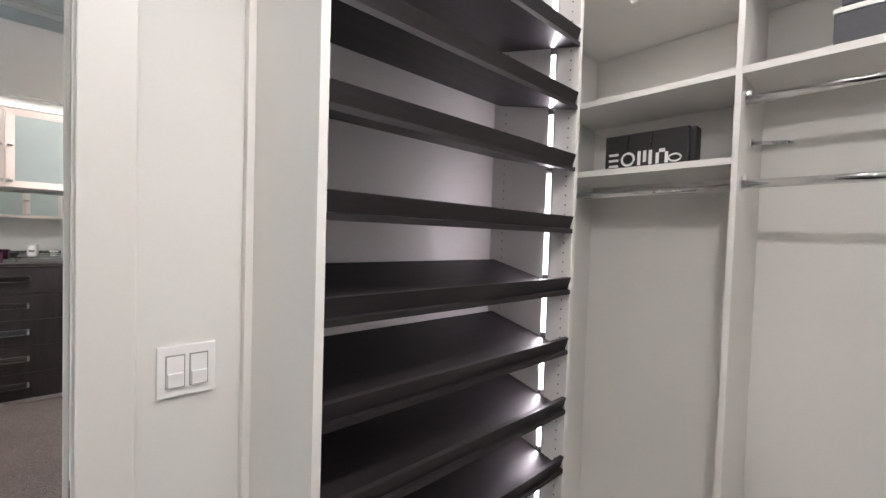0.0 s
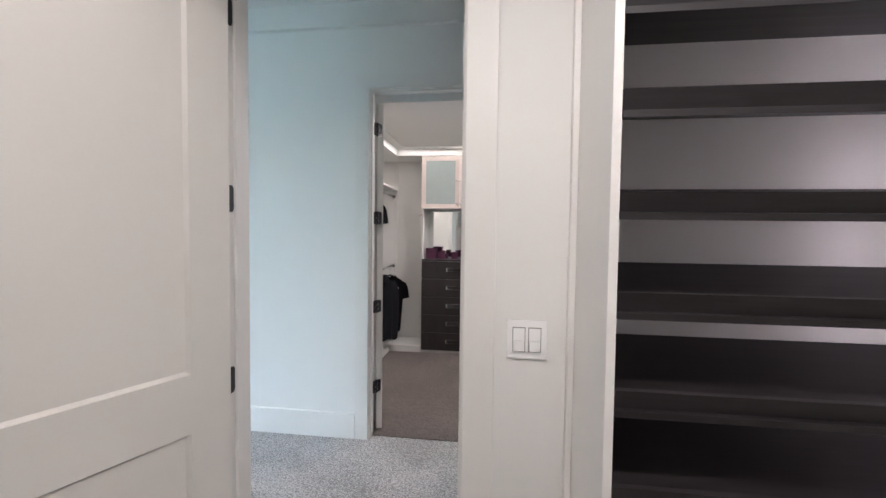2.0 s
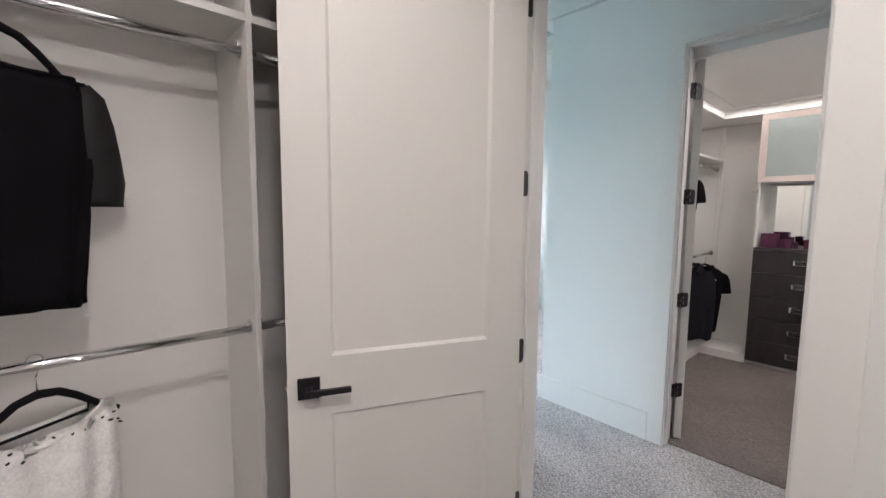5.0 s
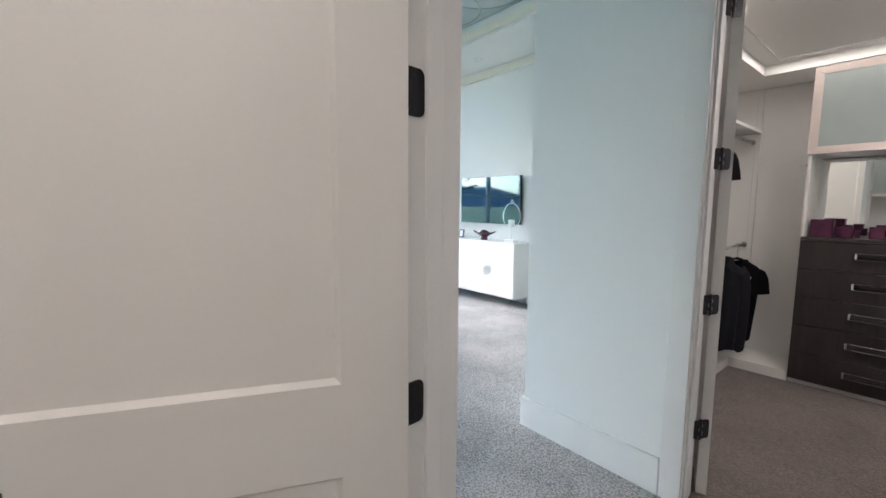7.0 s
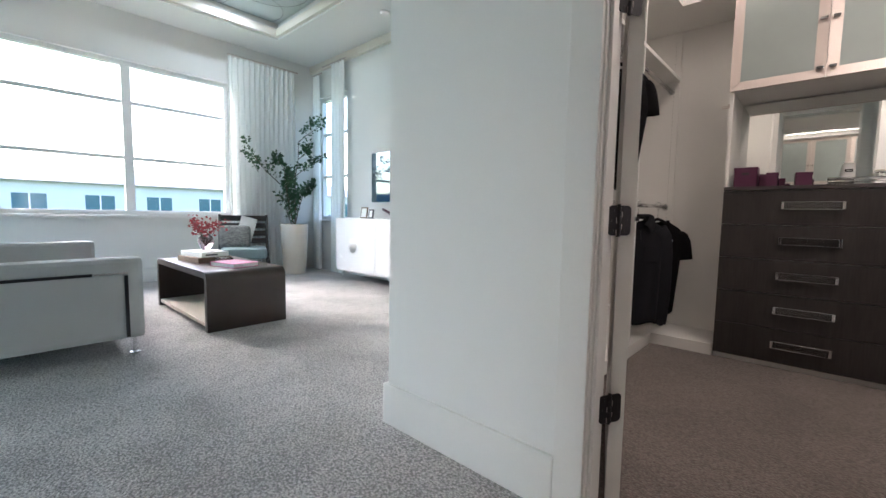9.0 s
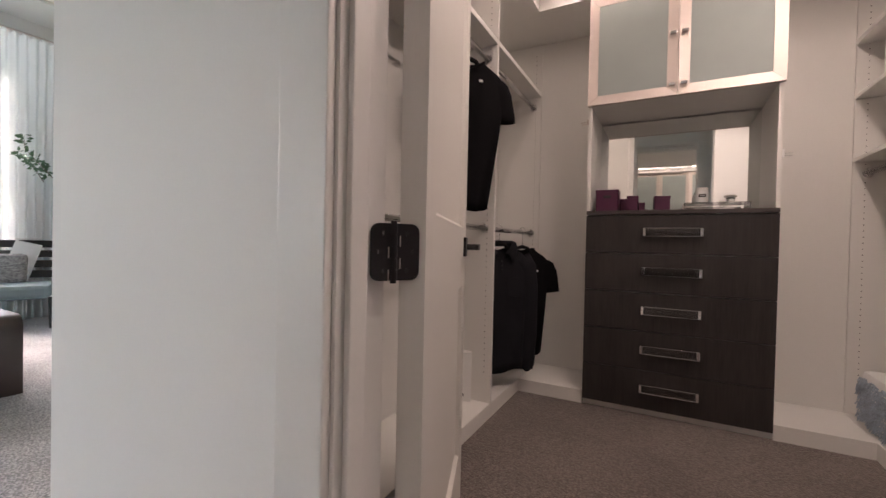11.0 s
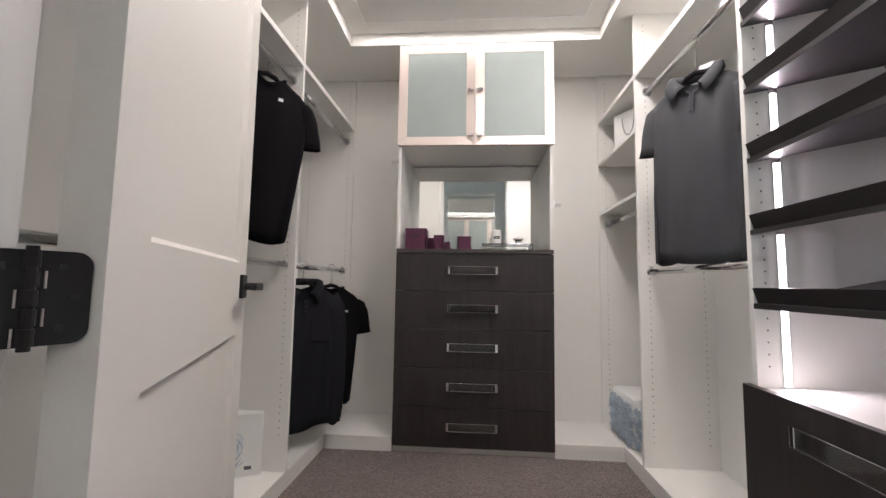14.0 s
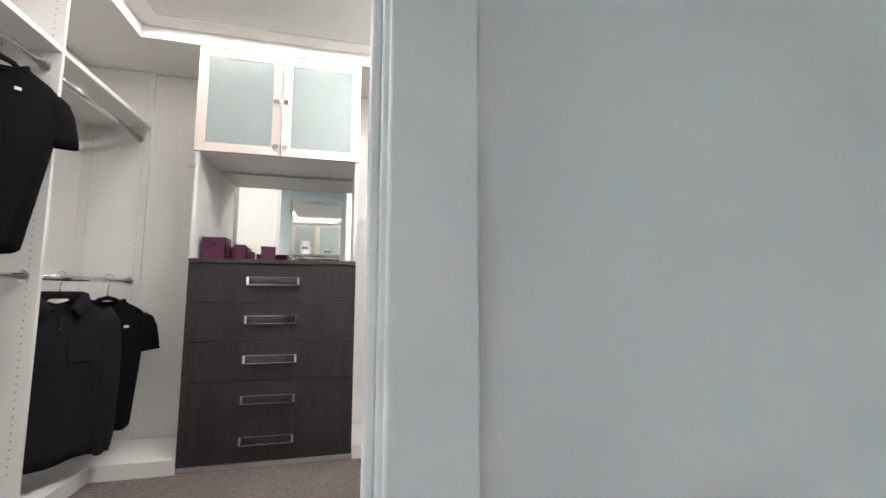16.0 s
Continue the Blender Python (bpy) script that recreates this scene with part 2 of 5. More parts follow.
def thing(name, label, category, at=None, group=""):
    o = new(name)
    o.empty_display_size = 0.1
    if at is not None:
        o.matrix_basis = at
    return tagged(o, label, category, group)


def struct(name, bm, material, label, category):
    return tagged(obj(name, bm, material), label, category, kind="structure")


# ---- floor, walls, ceilings ----
SOFFIT, TRAY, HIGH, HALL_TOP = 2.41, 2.485, 3.38, 3.05

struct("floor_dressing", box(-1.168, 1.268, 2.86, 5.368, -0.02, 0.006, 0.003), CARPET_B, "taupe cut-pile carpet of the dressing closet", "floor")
struct("floor", box(-6.55, 2.56, -2.65, 5.56, -0.12, 0.0), CARPET_A, "grey cut-pile carpet through hall, closets and bedroom", "floor")

# wall between the first closet and the hall, with its doorway
bm = bmesh.new()
add_box(bm, -1.42, -0.415, 1.24, 1.41, 0, 3.5)
add_box(bm, 0.425, 2.56, 1.24, 1.41, 0, 3.5)
add_box(bm, -0.415, 0.425, 1.24, 1.41, 2.48, 3.5)
struct("wall_closet_front", bm, PAINT, "white painted wall with a doorway and light switch", "wall")
# wall between the hall and the second closet
bm = bmesh.new()
add_box(bm, -1.296, -0.393, 2.806, 2.915, 0, 3.5)
add_box(bm, 0.500, 1.62, 2.806, 2.915, 0, 3.5)
add_box(bm, -0.393, 0.500, 2.806, 2.915, 2.487, 3.5)
struct("wall_hall_north", bm, PAINT, "pale painted hall wall around the closet doorway", "wall")
struct("wall_closet_west", box(-1.42, -1.28, -1.29, 1.24, 0, 3.6), PAINT, "painted closet side wall", "wall")
struct("wall_closet_east", box(2.42, 2.56, -1.29, 1.24, 0, 2.6), PAINT, "painted closet side wall", "wall")
struct("wall_closet_south", box(-1.28, 2.42, -1.29, -1.15, 0, 2.6), PAINT, "painted closet end wall", "wall")
struct("wall_dressing_west", box(-1.296, -1.17, 2.915, 5.40, 0, 3.5), PAINT, "pale painted wall between closet and bedroom", "wall")
struct("wall_dressing_east", box(1.27, 1.41, 2.915, 5.40, 0, 2.6), PAINT, "painted closet side wall", "wall")
struct("wall_dressing_north", box(-1.17, 1.41, 5.37, 5.49, 0, 2.6), PAINT, "painted closet end wall", "wall")
struct("wall_hall_east", box(1.50, 1.62, 1.41, 2.806, 0, 3.5), PAINT, "painted hall end wall", "wall")


def tray_ceiling(name, x0, x1, y0, y1, tx0, tx1, ty0, ty1, low, high, label):
    bm = bmesh.new()
    add_box(bm, x0, tx0, y0, y1, low, high + 0.1)
    add_box(bm, tx1, x1, y0, y1, low, high + 0.1)
    add_box(bm, tx0, tx1, y0, ty0, low, high + 0.1)
    add_box(bm, tx0, tx1, ty1, y1, low, high + 0.1)
    add_box(bm, tx0, tx1, ty0, ty1, high, high + 0.1)
    return struct(name, bm, CEIL, label, "ceiling")


tray_ceiling("ceiling_closet", -1.28, 2.42, -1.15, 1.24, *TRAY_A, SOFFIT, TRAY, "white tray ceiling of the first closet")
tray_ceiling("ceiling_dressing", -1.17, 1.27, 2.915, 5.37, *TRAY_B, SOFFIT, TRAY, "white tray ceiling of the second closet")
struct("ceiling_hall", box(-1.30, 1.50, 1.41, 2.806, HALL_TOP, HALL_TOP + 0.1), CEIL, "white hall ceiling", "ceiling")


def crown(name, x0, x1, y0, y1, z0, z1):
    """A flat crown moulding board under the ceiling."""
    bm = box(x0, x1, y0, y1, z0, z1)
    return struct(name, bm, TRIM, "painted crown moulding under the ceiling", "trim")


crown("crown_hall_north", -1.316, 1.50, 2.766, 2.806, 2.89, HALL_TOP)
crown("crown_hall_south", -1.32, 1.50, 1.41, 1.45, 2.89, HALL_TOP)
crown("crown_hall_east", 1.46, 1.50, 1.45, 2.766, 2.89, HALL_TOP)


# ---- doorways: jamb, stop and casing ----
def doorway(name, x0, x1, y0, y1, top, stop, cased, wide=0.095):
    """A lined opening between jamb faces x0 and x1, through the wall from y0 to y1."""
    t = 0.02
    frame_ = thing(name, "white painted door frame with casing and stops", "door frame")
    tagged(frame_, kind="structure")
    part("jamb", box(x0 - t, x0, y0 - 0.001, y1 + 0.001, 0, top + t, 0.002), TRIM, frame_)
    part("jamb", box(x1, x1 + t, y0 - 0.001, y1 + 0.001, 0, top + t, 0.002), TRIM, frame_)
    part("head_jamb", box(x0, x1, y0 - 0.001, y1 + 0.001, top, top + t, 0.002), TRIM, frame_)
    s0, s1 = stop
    part("door_stop", box(x0, x0 + 0.011, s0, s1, 0, top, 0.003), TRIM, frame_)
    part("door_stop", box(x1 - 0.011, x1, s0, s1, 0, top, 0.003), TRIM, frame_)
    part("door_stop", box(x0 + 0.011, x1 - 0.011, s0, s1, top - 0.011, top, 0.003), TRIM, frame_)
    r = 0.006
    for y_a, y_b in cased:
        part("casing", box(x0 - r - wide, x0 - r, y_a, y_b, 0, top + r, 0.003), TRIM, frame_)
        part("casing", box(x1 + r, x1 + r + wide, y_a, y_b, 0, top + r, 0.003), TRIM, frame_)
        part("casing", box(x0 - r - wide, x1 + r + wide, y_a, y_b, top + r, top + r + wide, 0.003), TRIM, frame_)
    return frame_


frame_a = doorway("door_frame_1", -0.395, 0.405, 1.24, 1.41, 2.46, (1.326, 1.366), ((1.222, 1.239), (1.411, 1.428)))
frame_b = doorway("door_frame_2", -0.373, 0.480, 2.806, 2.915, 2.467, (2.822, 2.860), ((2.788, 2.805),), 0.095)
part("strike_plate", box(0.4035, 0.407, 1.255, 1.285, 0.905, 0.965, 0.001), BLACKMETAL, frame_a, "black strike plate")
plate_b = part("strike_plate", box(0.4785, 0.4812, 2.878, 2.911, 0.872, 0.930, 0.001), BLACKMETAL, frame_b, "black strike plate with a curled lip")
part("lip", tube([(0.480, 2.904, 0.886), (0.478, 2.912, 0.887), (0.484, 2.9195, 0.888)] + [(0.486, 2.921, 0.892 + 0.02 * k / 4) for k in range(5)] + [(0.484, 2.9195, 0.914), (0.478, 2.912, 0.915), (0.480, 2.904, 0.916)], 0.003, 6), BLACKMETAL, plate_b)
# the shade inside the latch hole is a dark plate on the strike
part("catch", box(0.4775, 0.4784, 2.886, 2.902, 0.888, 0.914, 0.0003), HOLE_SHADE, plate_b, "latch hole with its shade painted as a dark plate")


def panel_door(name, w, h, m, body, rail, label, st=0.112):
    """A two-panel door in its own frame: hinge edge at the origin, leaf along +x, seen face at y = 0, body to the side given."""
    t, rec = 0.044, 0.012
    y0, y1 = (0, t) if body > 0 else (-t, 0)
    d = tagged(thing(name, label, "door", m), kind="structure")
    bm = bmesh.new()
    lo, hi = rail
    for a, b, c, e in ((0, st, 0, h), (w - st, w, 0, h), (st, w - st, h - 0.115, h), (st, w - st, lo, hi), (st, w - st, 0, 0.21)):
        add_box(bm, a, b, y0, y1, c, e)
    e = 0.010
    for z0, z1 in ((hi, h - 0.115), (0.21, lo)):
        for f, q in ((y0, y0 + rec), (y1, y1 - rec)):
            out = [bm.verts.new(v) for v in ((st, f, z0), (w - st, f, z0), (w - st, f, z1), (st, f, z1))]
            inn = [bm.verts.new(v) for v in ((st + e, q, z0 + e), (w - st - e, q, z0 + e), (w - st - e, q, z1 - e), (st + e, q, z1 - e))]
            for i in range(4):
                bm.faces.new((out[i], out[(i + 1) % 4], inn[(i + 1) % 4], inn[i]))
    part("leaf_frame", bm, DOORPAINT, d)
    part("panel", box(st, w - st, y0 + rec, y1 - rec, hi, h - 0.115), DOORPAINT, d)
    part("panel", box(st, w - st, y0 + rec, y1 - rec, 0.21, lo), DOORPAINT, d)
    zc = 0.93
    for f, s in ((y1, 1), (y0, -1)):
        rose = part("rose", box(w - 0.095, w - 0.029, min(f, f + s * 0.009), max(f, f + s * 0.009), zc - 0.033, zc + 0.033, 0.0015), BLACKMETAL, d, "square black door rose")
        part("spindle", tube([(w - 0.062, f, zc), (w - 0.062, f + s * 0.055, zc)], 0.0105, 12), BLACKMETAL, rose)
        part("lever", box(w - 0.185, w - 0.05, min(f + s * 0.042, f + s * 0.056), max(f + s * 0.042, f + s * 0.056), zc - 0.009, zc + 0.009, 0.003), BLACKMETAL, rose, "straight black lever")
    part("latch", box(w - 0.001, w + 0.0012, (y0 + y1) / 2 - 0.0125, (y0 + y1) / 2 + 0.0125, zc - 0.028, zc + 0.028, 0.0005), NICKEL, d, "latch plate")
    part("latch_bolt", box(w, w + 0.009, (y0 + y1) / 2 - 0.007, (y0 + y1) / 2 + 0.007, zc - 0.008, zc + 0.008, 0.003), NICKEL, d)
    return d


def hinge(door, p_jamb, p_pin, p_edge, z, outward, slotted=False):
    """A butt hinge with round corners: one leaf on the jamb, one on the door's edge."""
    inv = door.matrix_basis.inverted()
    hh, r = 0.0455, 0.014

    def plate(a, b, push):
        a, b, push = Vector((*a, 0)), Vector((*b, 0)), Vector((*push, 0)).normalized() * 0.0022
        u = (b - a)
        w = u.length
        u.normalize()
        outline = [(0, -hh)] + [(w - r + r * math.sin(k), -hh + r - r * math.cos(k)) for k in (0, 0.4, 0.8, 1.2, 1.57)] + \
                  [(w - r + r * math.cos(k), hh - r + r * math.sin(k)) for k in (0, 0.4, 0.8, 1.2, 1.57)] + [(0, hh)]
        bm = bmesh.new()
        v0 = [bm.verts.new(inv @ (a + u * s + Vector((0, 0, z + q)) + push)) for s, q in outline]
        v1 = [bm.verts.new(inv @ (a + u * s + Vector((0, 0, z + q)) - push * 0.5)) for s, q in outline]
        bm.faces.new(v0)
        bm.faces.new(v1[::-1])
        n = len(v0)
        for i in range(n):
            bm.faces.new((v0[i], v1[i], v1[(i + 1) % n], v0[(i + 1) % n]))
        return bm, a, u, w, push

    bm, a, u, w, push = plate(p_pin, p_jamb, outward[0])
    h = part("hinge", bm, BLACKMETAL, door, "black butt hinge with rounded corners")
    screws = [(a, u, w, push)]
    bm, a, u, w, push = plate(p_pin, p_edge, outward[1])
    part("hinge_leaf", bm, BLACKMETAL, h)
    screws.append((a, u, w, push))
    for a, u, w, push in screws:
        for s, q in ((0.5, 0.03), (0.72, 0.0), (0.5, -0.03)):
            c = a + u * (w * s) + Vector((0, 0, z + q))
            part("screw", tube([inv @ (c + push * 0.9), inv @ (c + push * 1.25)], 0.0036, 10), SCREW, h)
    pin = Vector((*p_pin, z))
    for k in range(5):
        z0, z1 = -hh + k * 0.0182 + 0.0012, -hh + k * 0.0182 + 0.0168
        part("knuckle", tube([inv @ (pin + Vector((0, 0, z0))), inv @ (pin + Vector((0, 0, z1)))], 0.0068, 12), BLACKMETAL, h)
    part("pin", tube([inv @ (pin + Vector((0, 0, -hh - 0.004))), inv @ (pin + Vector((0, 0, hh + 0.004)))], 0.0052, 12), BLACKMETAL, h)
    # thin nickel strips beside the knuckles, only on hinges that ask for them
    for (a, u, w, push), zs in zip(screws if slotted else [], ((-0.009, -0.045), (0.009, -0.027))):
        for q in zs:
            c = a + u * 0.0105 + Vector((0, 0, z + q))
            part("slot", tube([inv @ (c + push * 1.15), inv @ (c + push * 1.15 + Vector((0, 0, 0.017)))], 0.0011, 6), NICKEL, h, "bright slot beside the knuckle")
    return h


door_a = panel_door("door_1", 0.80, 2.435, pose(-0.372, 1.270, 0.012, 0, 0, -112.3), -1, (0.836, 1.023), "off-white two-panel closet door standing open", 0.13)
for z in (0.35, 0.965, 1.59, 2.215):
    hinge(door_a, (-0.3945, 1.323), (-0.3920, 1.2750), (-0.379, 1.2690), z, ((1, 0), (0.39, 0.92)))
door_b = panel_door("door_2", 0.840, 2.43, pose(-0.321, 2.958, 0.012, 0, 0, 110.7), 1, (0.80, 0.995), "off-white two-panel closet door standing open")
for z in (0.345, 0.938, 1.585, 2.22):
    hinge(door_b, (-0.3710, 2.877), (-0.352, 2.911), (-0.332, 2.9535), z, ((1, -0.17), (0.90, -0.42)), True)


# ---- baseboards ----
def baseboard(name, x0, x1, y0, y1, h=0.185):
    bm = box(x0, x1, y0, y1, 0, h, 0.006)
    return struct(name, bm, TRIM, "white painted baseboard", "baseboard")


baseboard("baseboard_hall_north", -1.312, -0.475, 2.785, 2.805)
baseboard("baseboard_hall_north_east", 0.582, 1.50, 2.785, 2.805)
baseboard("baseboard_bedroom_return", -1.312, -1.297, 2.806, 5.38)
baseboard("baseboard_hall_south", -1.44, -0.497, 1.411, 1.427)
baseboard("baseboard_hall_south_east", 0.507, 1.50, 1.411, 1.427)
baseboard("baseboard_closet_front", 0.51, 0.714, 1.222, 1.239)


# ---- closet fittings ----
def pin_holes(parent, axis, at, rows, z0, z1, step=0.032):
    """Two columns of shelf-pin holes, their inner shade painted as flat dark discs on a panel's face: axis 'x' or 'y'
    is the face's normal.
    """
    bm = bmesh.new()
    for p in rows:
        z = z0
        while z < z1:
            vs = []
            for k in range(6):
                a, r = k * math.pi / 3, 0.0029
                vs.append(bm.verts.new((at, p + r * math.cos(a), z + r * math.sin(a)) if axis == "x" else (p + r * math.cos(a), at, z + r * math.sin(a))))
            bm.faces.new(vs)
            z += step
    o = part("pin_holes", bm, HOLE_SHADE, parent, "rows of small dark discs painted as the shade in shelf-pin holes")
    tagged(o, kind="stuff")
    return o


def panel(parent, x0, x1, y0, y1, z0, z1, name="panel", mat=None):
    return part(name, box(x0, x1, y0, y1, z0, z1, 0.0012), mat or MELAMINE, parent)


def rod_x(parent, x0, x1, y, z):
    """A chrome closet rod along x with flanges."""
    r = part("rod", tube([(x0, y, z), (x1, y, z)], 0.0145, 18, side=(0, 0, 1)), CHROME, parent, "chrome hanging rod", smooth=True)
    for x in (x0, x1):
        s = 0.006 if x == x0 else -0.006
        part("flange", tube([(x, y, z), (x + s, y, z)], 0.024, 18), CHROME, r)
    return r


def rod_y(parent, x, y0, y1, z):
    r = part("rod", tube([(x, y0, z), (x, y1, z)], 0.0145, 18, side=(0, 0, 1)), CHROME, parent, "chrome hanging rod", smooth=True)
    for y in (y0, y1):
        s = 0.006 if y == y0 else -0.006
        part("flange", tube([(x, y, z), (x, y + s, z)], 0.024, 18), CHROME, r)
        part("flange_post", box(x - 0.004, x + 0.004, min(y, y + s * 3), max(y, y + s * 3), z, z + 0.03, 0.001), CHROME, r)
    return r


P = 0.019

# dressing closet, west side: two double-hang bays
u = thing("hanging_unit", "white melamine double-hang closet unit with chrome rods", "closet unit")
XF, XB = -0.79, -1.168
for y in (3.20, 4.464, 5.35):
    pn = panel(u, XB, XF, y, y + P, 0.0, SOFFIT - 0.002, "side_panel")
    if y > 3.3:
        pin_holes(pn, "y", y - 0.0008, (XF - 0.04, XB + 0.06), 0.25, 2.36)
panel(u, XB - 0.001, XB + 0.006, 3.22, 5.35, 0.08, SOFFIT - 0.002, "back_panel")
for y0, y1 in ((3.219, 4.464), (4.483, 5.35)):
    panel(u, XB + 0.006, XF, y0, y1, 2.03, 2.055, "shelf")
    panel(u, XB + 0.006, XF, y0, y1, 0.066, 0.085, "bottom_shelf")
    panel(u, XF - 0.02, XF, y0, y1, 0.0, 0.066, "plinth")
    rod_y(u, XF - 0.055, y0, y1, 1.955)
    rod_y(u, XF - 0.055, y0, y1, 1.04)

# corner panels beside the drawer tower
for name, x0, x1 in (("corner_west", -0.79, -0.392), ("corner_east", 0.522, 0.90)):
    c = thing("corner_bay", "white melamine corner bay with a raised bottom", "closet unit", group="corner bays")
    panel(c, x0 + 0.001, x1 - 0.001, 5.358, 5.368, 0.085, SOFFIT - 0.002, "back_panel")
    panel(c, x0 + 0.001, x1 - 0.001, 4.952, 5.357, 0.066, 0.085, "bottom_shelf")
    panel(c, x0 + 0.001, x1 - 0.001, 4.952, 4.972, 0.0, 0.066, "plinth")

# dressing closet, east side
u = thing("hanging_unit", "white melamine closet unit with shelves and chrome rods", "closet unit")
XF, XB = 0.90, 1.262
for y in (3.765, 4.70, 5.35):
    pn = panel(u, XF, XB, y, y + P, 0.0, SOFFIT - 0.002, "side_panel")
    if y > 4:
        pin_holes(pn, "y", y - 0.0008, (XF + 0.05, XB - 0.05), 0.2, 2.36)
panel(u, XB - 0.001, XB + 0.006, 3.784, 5.35, 0.08, SOFFIT - 0.002, "back_panel")
for y0, y1 in ((3.784, 4.70), (4.719, 5.35)):
    panel(u, XF, XB - 0.001, y0, y1, 2.055, 2.08, "shelf")
    panel(u, XF, XB - 0.001, y0, y1, 0.066, 0.085, "bottom_shelf")
    panel(u, XF, XF + 0.02, y0, y1, 0.0, 0.066, "plinth")
rod_y(u, XF + 0.06, 3.784, 4.70, 1.975)
rod_y(u, XF + 0.06, 3.784, 4.70, 1.035)
for z in (1.765, 1.43):
    panel(u, XF, XB - 0.001, 4.719, 5.35, z, z + 0.02, "shelf")
rod_y(u, XF + 0.06, 4.719, 5.35, 1.37)


def shoe_unit(u, along, lo, hi, front, back, tops, wood, base, top, led_end):
    """Sloping shoe shelves between lo and hi; along is 'x' or 'y'. front/back: the depth axis, tops: upper edges of the lips."""
    def bx(a0, a1, d0, d1, z0, z1, bev=0.0012, turn=None):
        d0, d1 = min(d0, d1), max(d0, d1)
        return box(a0, a1, d0, d1, z0, z1, bev, turn) if along == "x" else box(d0, d1, a0, a1, z0, z1, bev, turn)
    s = 1 if back > front else -1
    part("side_panel", bx(lo - P, lo, front, back, base, top), MELAMINE, u)
    part("side_panel", bx(hi, hi + P, front, back, base, top), MELAMINE, u)
    part("back_panel", bx(lo, hi, back - s * 0.008, back, base, top), MELAMINE, u)
    depth = abs(back - front)
    rise = 0.082
    ang = math.atan2(rise, depth)
    for z in tops:
        f = front + s * 0.004
        bm = bmesh.new()
        pts = [(f - s * 0.006, z - 0.057), (f - s * 0.006, z - 0.043), (back - s * 0.03, z - 0.043 + rise), (back - s * 0.03, z - 0.057 + rise)]
        v0 = [bm.verts.new((lo + 0.001, d, h) if along == "x" else (d, lo + 0.001, h)) for d, h in pts]
        v1 = [bm.verts.new((hi - 0.001, d, h) if along == "x" else (d, hi - 0.001, h)) for d, h in pts]
        bm.faces.new(v0)
        bm.faces.new(v1[::-1])
        for i in range(4):
            bm.faces.new((v0[i], v1[i], v1[(i + 1) % 4], v0[(i + 1) % 4]))
        sh = part("shoe_shelf", bm, wood, u, "sloping dark wood shoe shelf")
        bm = bmesh.new()
        pts = [(f + s * 0.006, z - 0.0445), (f - s * 0.008, z - 0.001), (f + s * 0.007, z), (f + s * 0.021, z - 0.042)]
        v0 = [bm.verts.new((lo + 0.001, d, h) if along == "x" else (d, lo + 0.001, h)) for d, h in pts]
        v1 = [bm.verts.new((hi - 0.001, d, h) if along == "x" else (d, hi - 0.001, h)) for d, h in pts]
        bm.faces.new(v0)
        bm.faces.new(v1[::-1])
        for i in range(4):
            bm.faces.new((v0[i], v1[i], v1[(i + 1) % 4], v0[(i + 1) % 4]))
        part("lip", bm, wood, sh, "raised dark shelf lip")
    return u


# shoe unit of the first closet, lit by a vertical strip on its far side
TOPS_A = [0.562, 0.763, 0.964, 1.166, 1.368, 1.570, 1.774, 1.976, 2.180]
u = thing("shoe_cabinet", "white shoe cabinet with sloping dark wood shelves and a lit strip", "shoe cabinet")
shoe_unit(u, "x", 0.752, 1.632, 0.875, 1.236, TOPS_A, SHELFWOOD_X, 0.0, SOFFIT - 0.002, 1)
part("bottom_panel", box(0.752, 1.632, 0.885, 1.228, 0.06, 0.085, 0.001), MELAMINE, u)
part("plinth", box(0.752, 1.632, 0.895, 0.915, 0.0, 0.06), MELAMINE, u)
part("filler", box(0.715, 0.7325, 1.21, 1.236, 0.0, SOFFIT - 0.002, 0.001), MELAMINE, u)
LX, LY = 1.6315, 0.97
edges = [0.09] + [t - 0.0 for t in TOPS_A] + [2.40]
strip = part("led_channel", box(LX - 0.003, LX, LY - 0.011, LY + 0.011, 0.09, 2.40), CHROME, u, "slim aluminium light channel")
for a, b in zip(edges, edges[1:]):
    top_ = b - 0.052 if b < 2.39 else b
    part("led_strip", box(LX - 0.007, LX - 0.003, LY - 0.007, LY + 0.007, a - (0.0 if a > 0.1 else 0), top_ - 0.004), LED, u, "glowing white light strip")
strip_lamp(LX - 0.012, LY, 0.1, 2.4, (-1, 0.25), 0.62)
pin_holes(u, "x", 1.6312, (0.905, 1.17), 0.2, 2.36)

# shoe unit of the dressing closet with its drawer
TOPS_B = [0.961, 1.163, 1.365, 1.566, 1.768, 1.970, 2.172]
u = thing("shoe_cabinet", "white shoe cabinet with sloping dark shelves over a drawer", "shoe cabinet")
shoe_unit(u, "y", 2.975, 3.745, 0.83, 1.262, TOPS_B, SHELFWOOD_Y, 0.0, SOFFIT - 0.002, 1)
part("top_board", box(0.80, 1.254, 2.975, 3.745, 0.675, 0.694, 0.001), MELAMINE, u)
part("plinth", box(0.86, 0.88, 2.975, 3.745, 0.0, 0.06), MELAMINE, u)
LX, LY = 0.905, 3.744
strip_b = part("led_channel", box(LX - 0.011, LX + 0.011, LY - 0.003, LY, 0.70, 2.40), CHROME, u, "slim aluminium light channel")
edges = [0.70] + TOPS_B + [2.40]
for a, b in zip(edges, edges[1:]):
    top_ = b - 0.052 if b < 2.39 else b
    part("led_strip", box(LX - 0.007, LX + 0.007, LY - 0.007, LY - 0.003, a, top_ - 0.004), LED, u, "glowing white light strip")
strip_lamp(LX, LY - 0.012, 0.71, 2.4, (0.25, -1), 0.95)
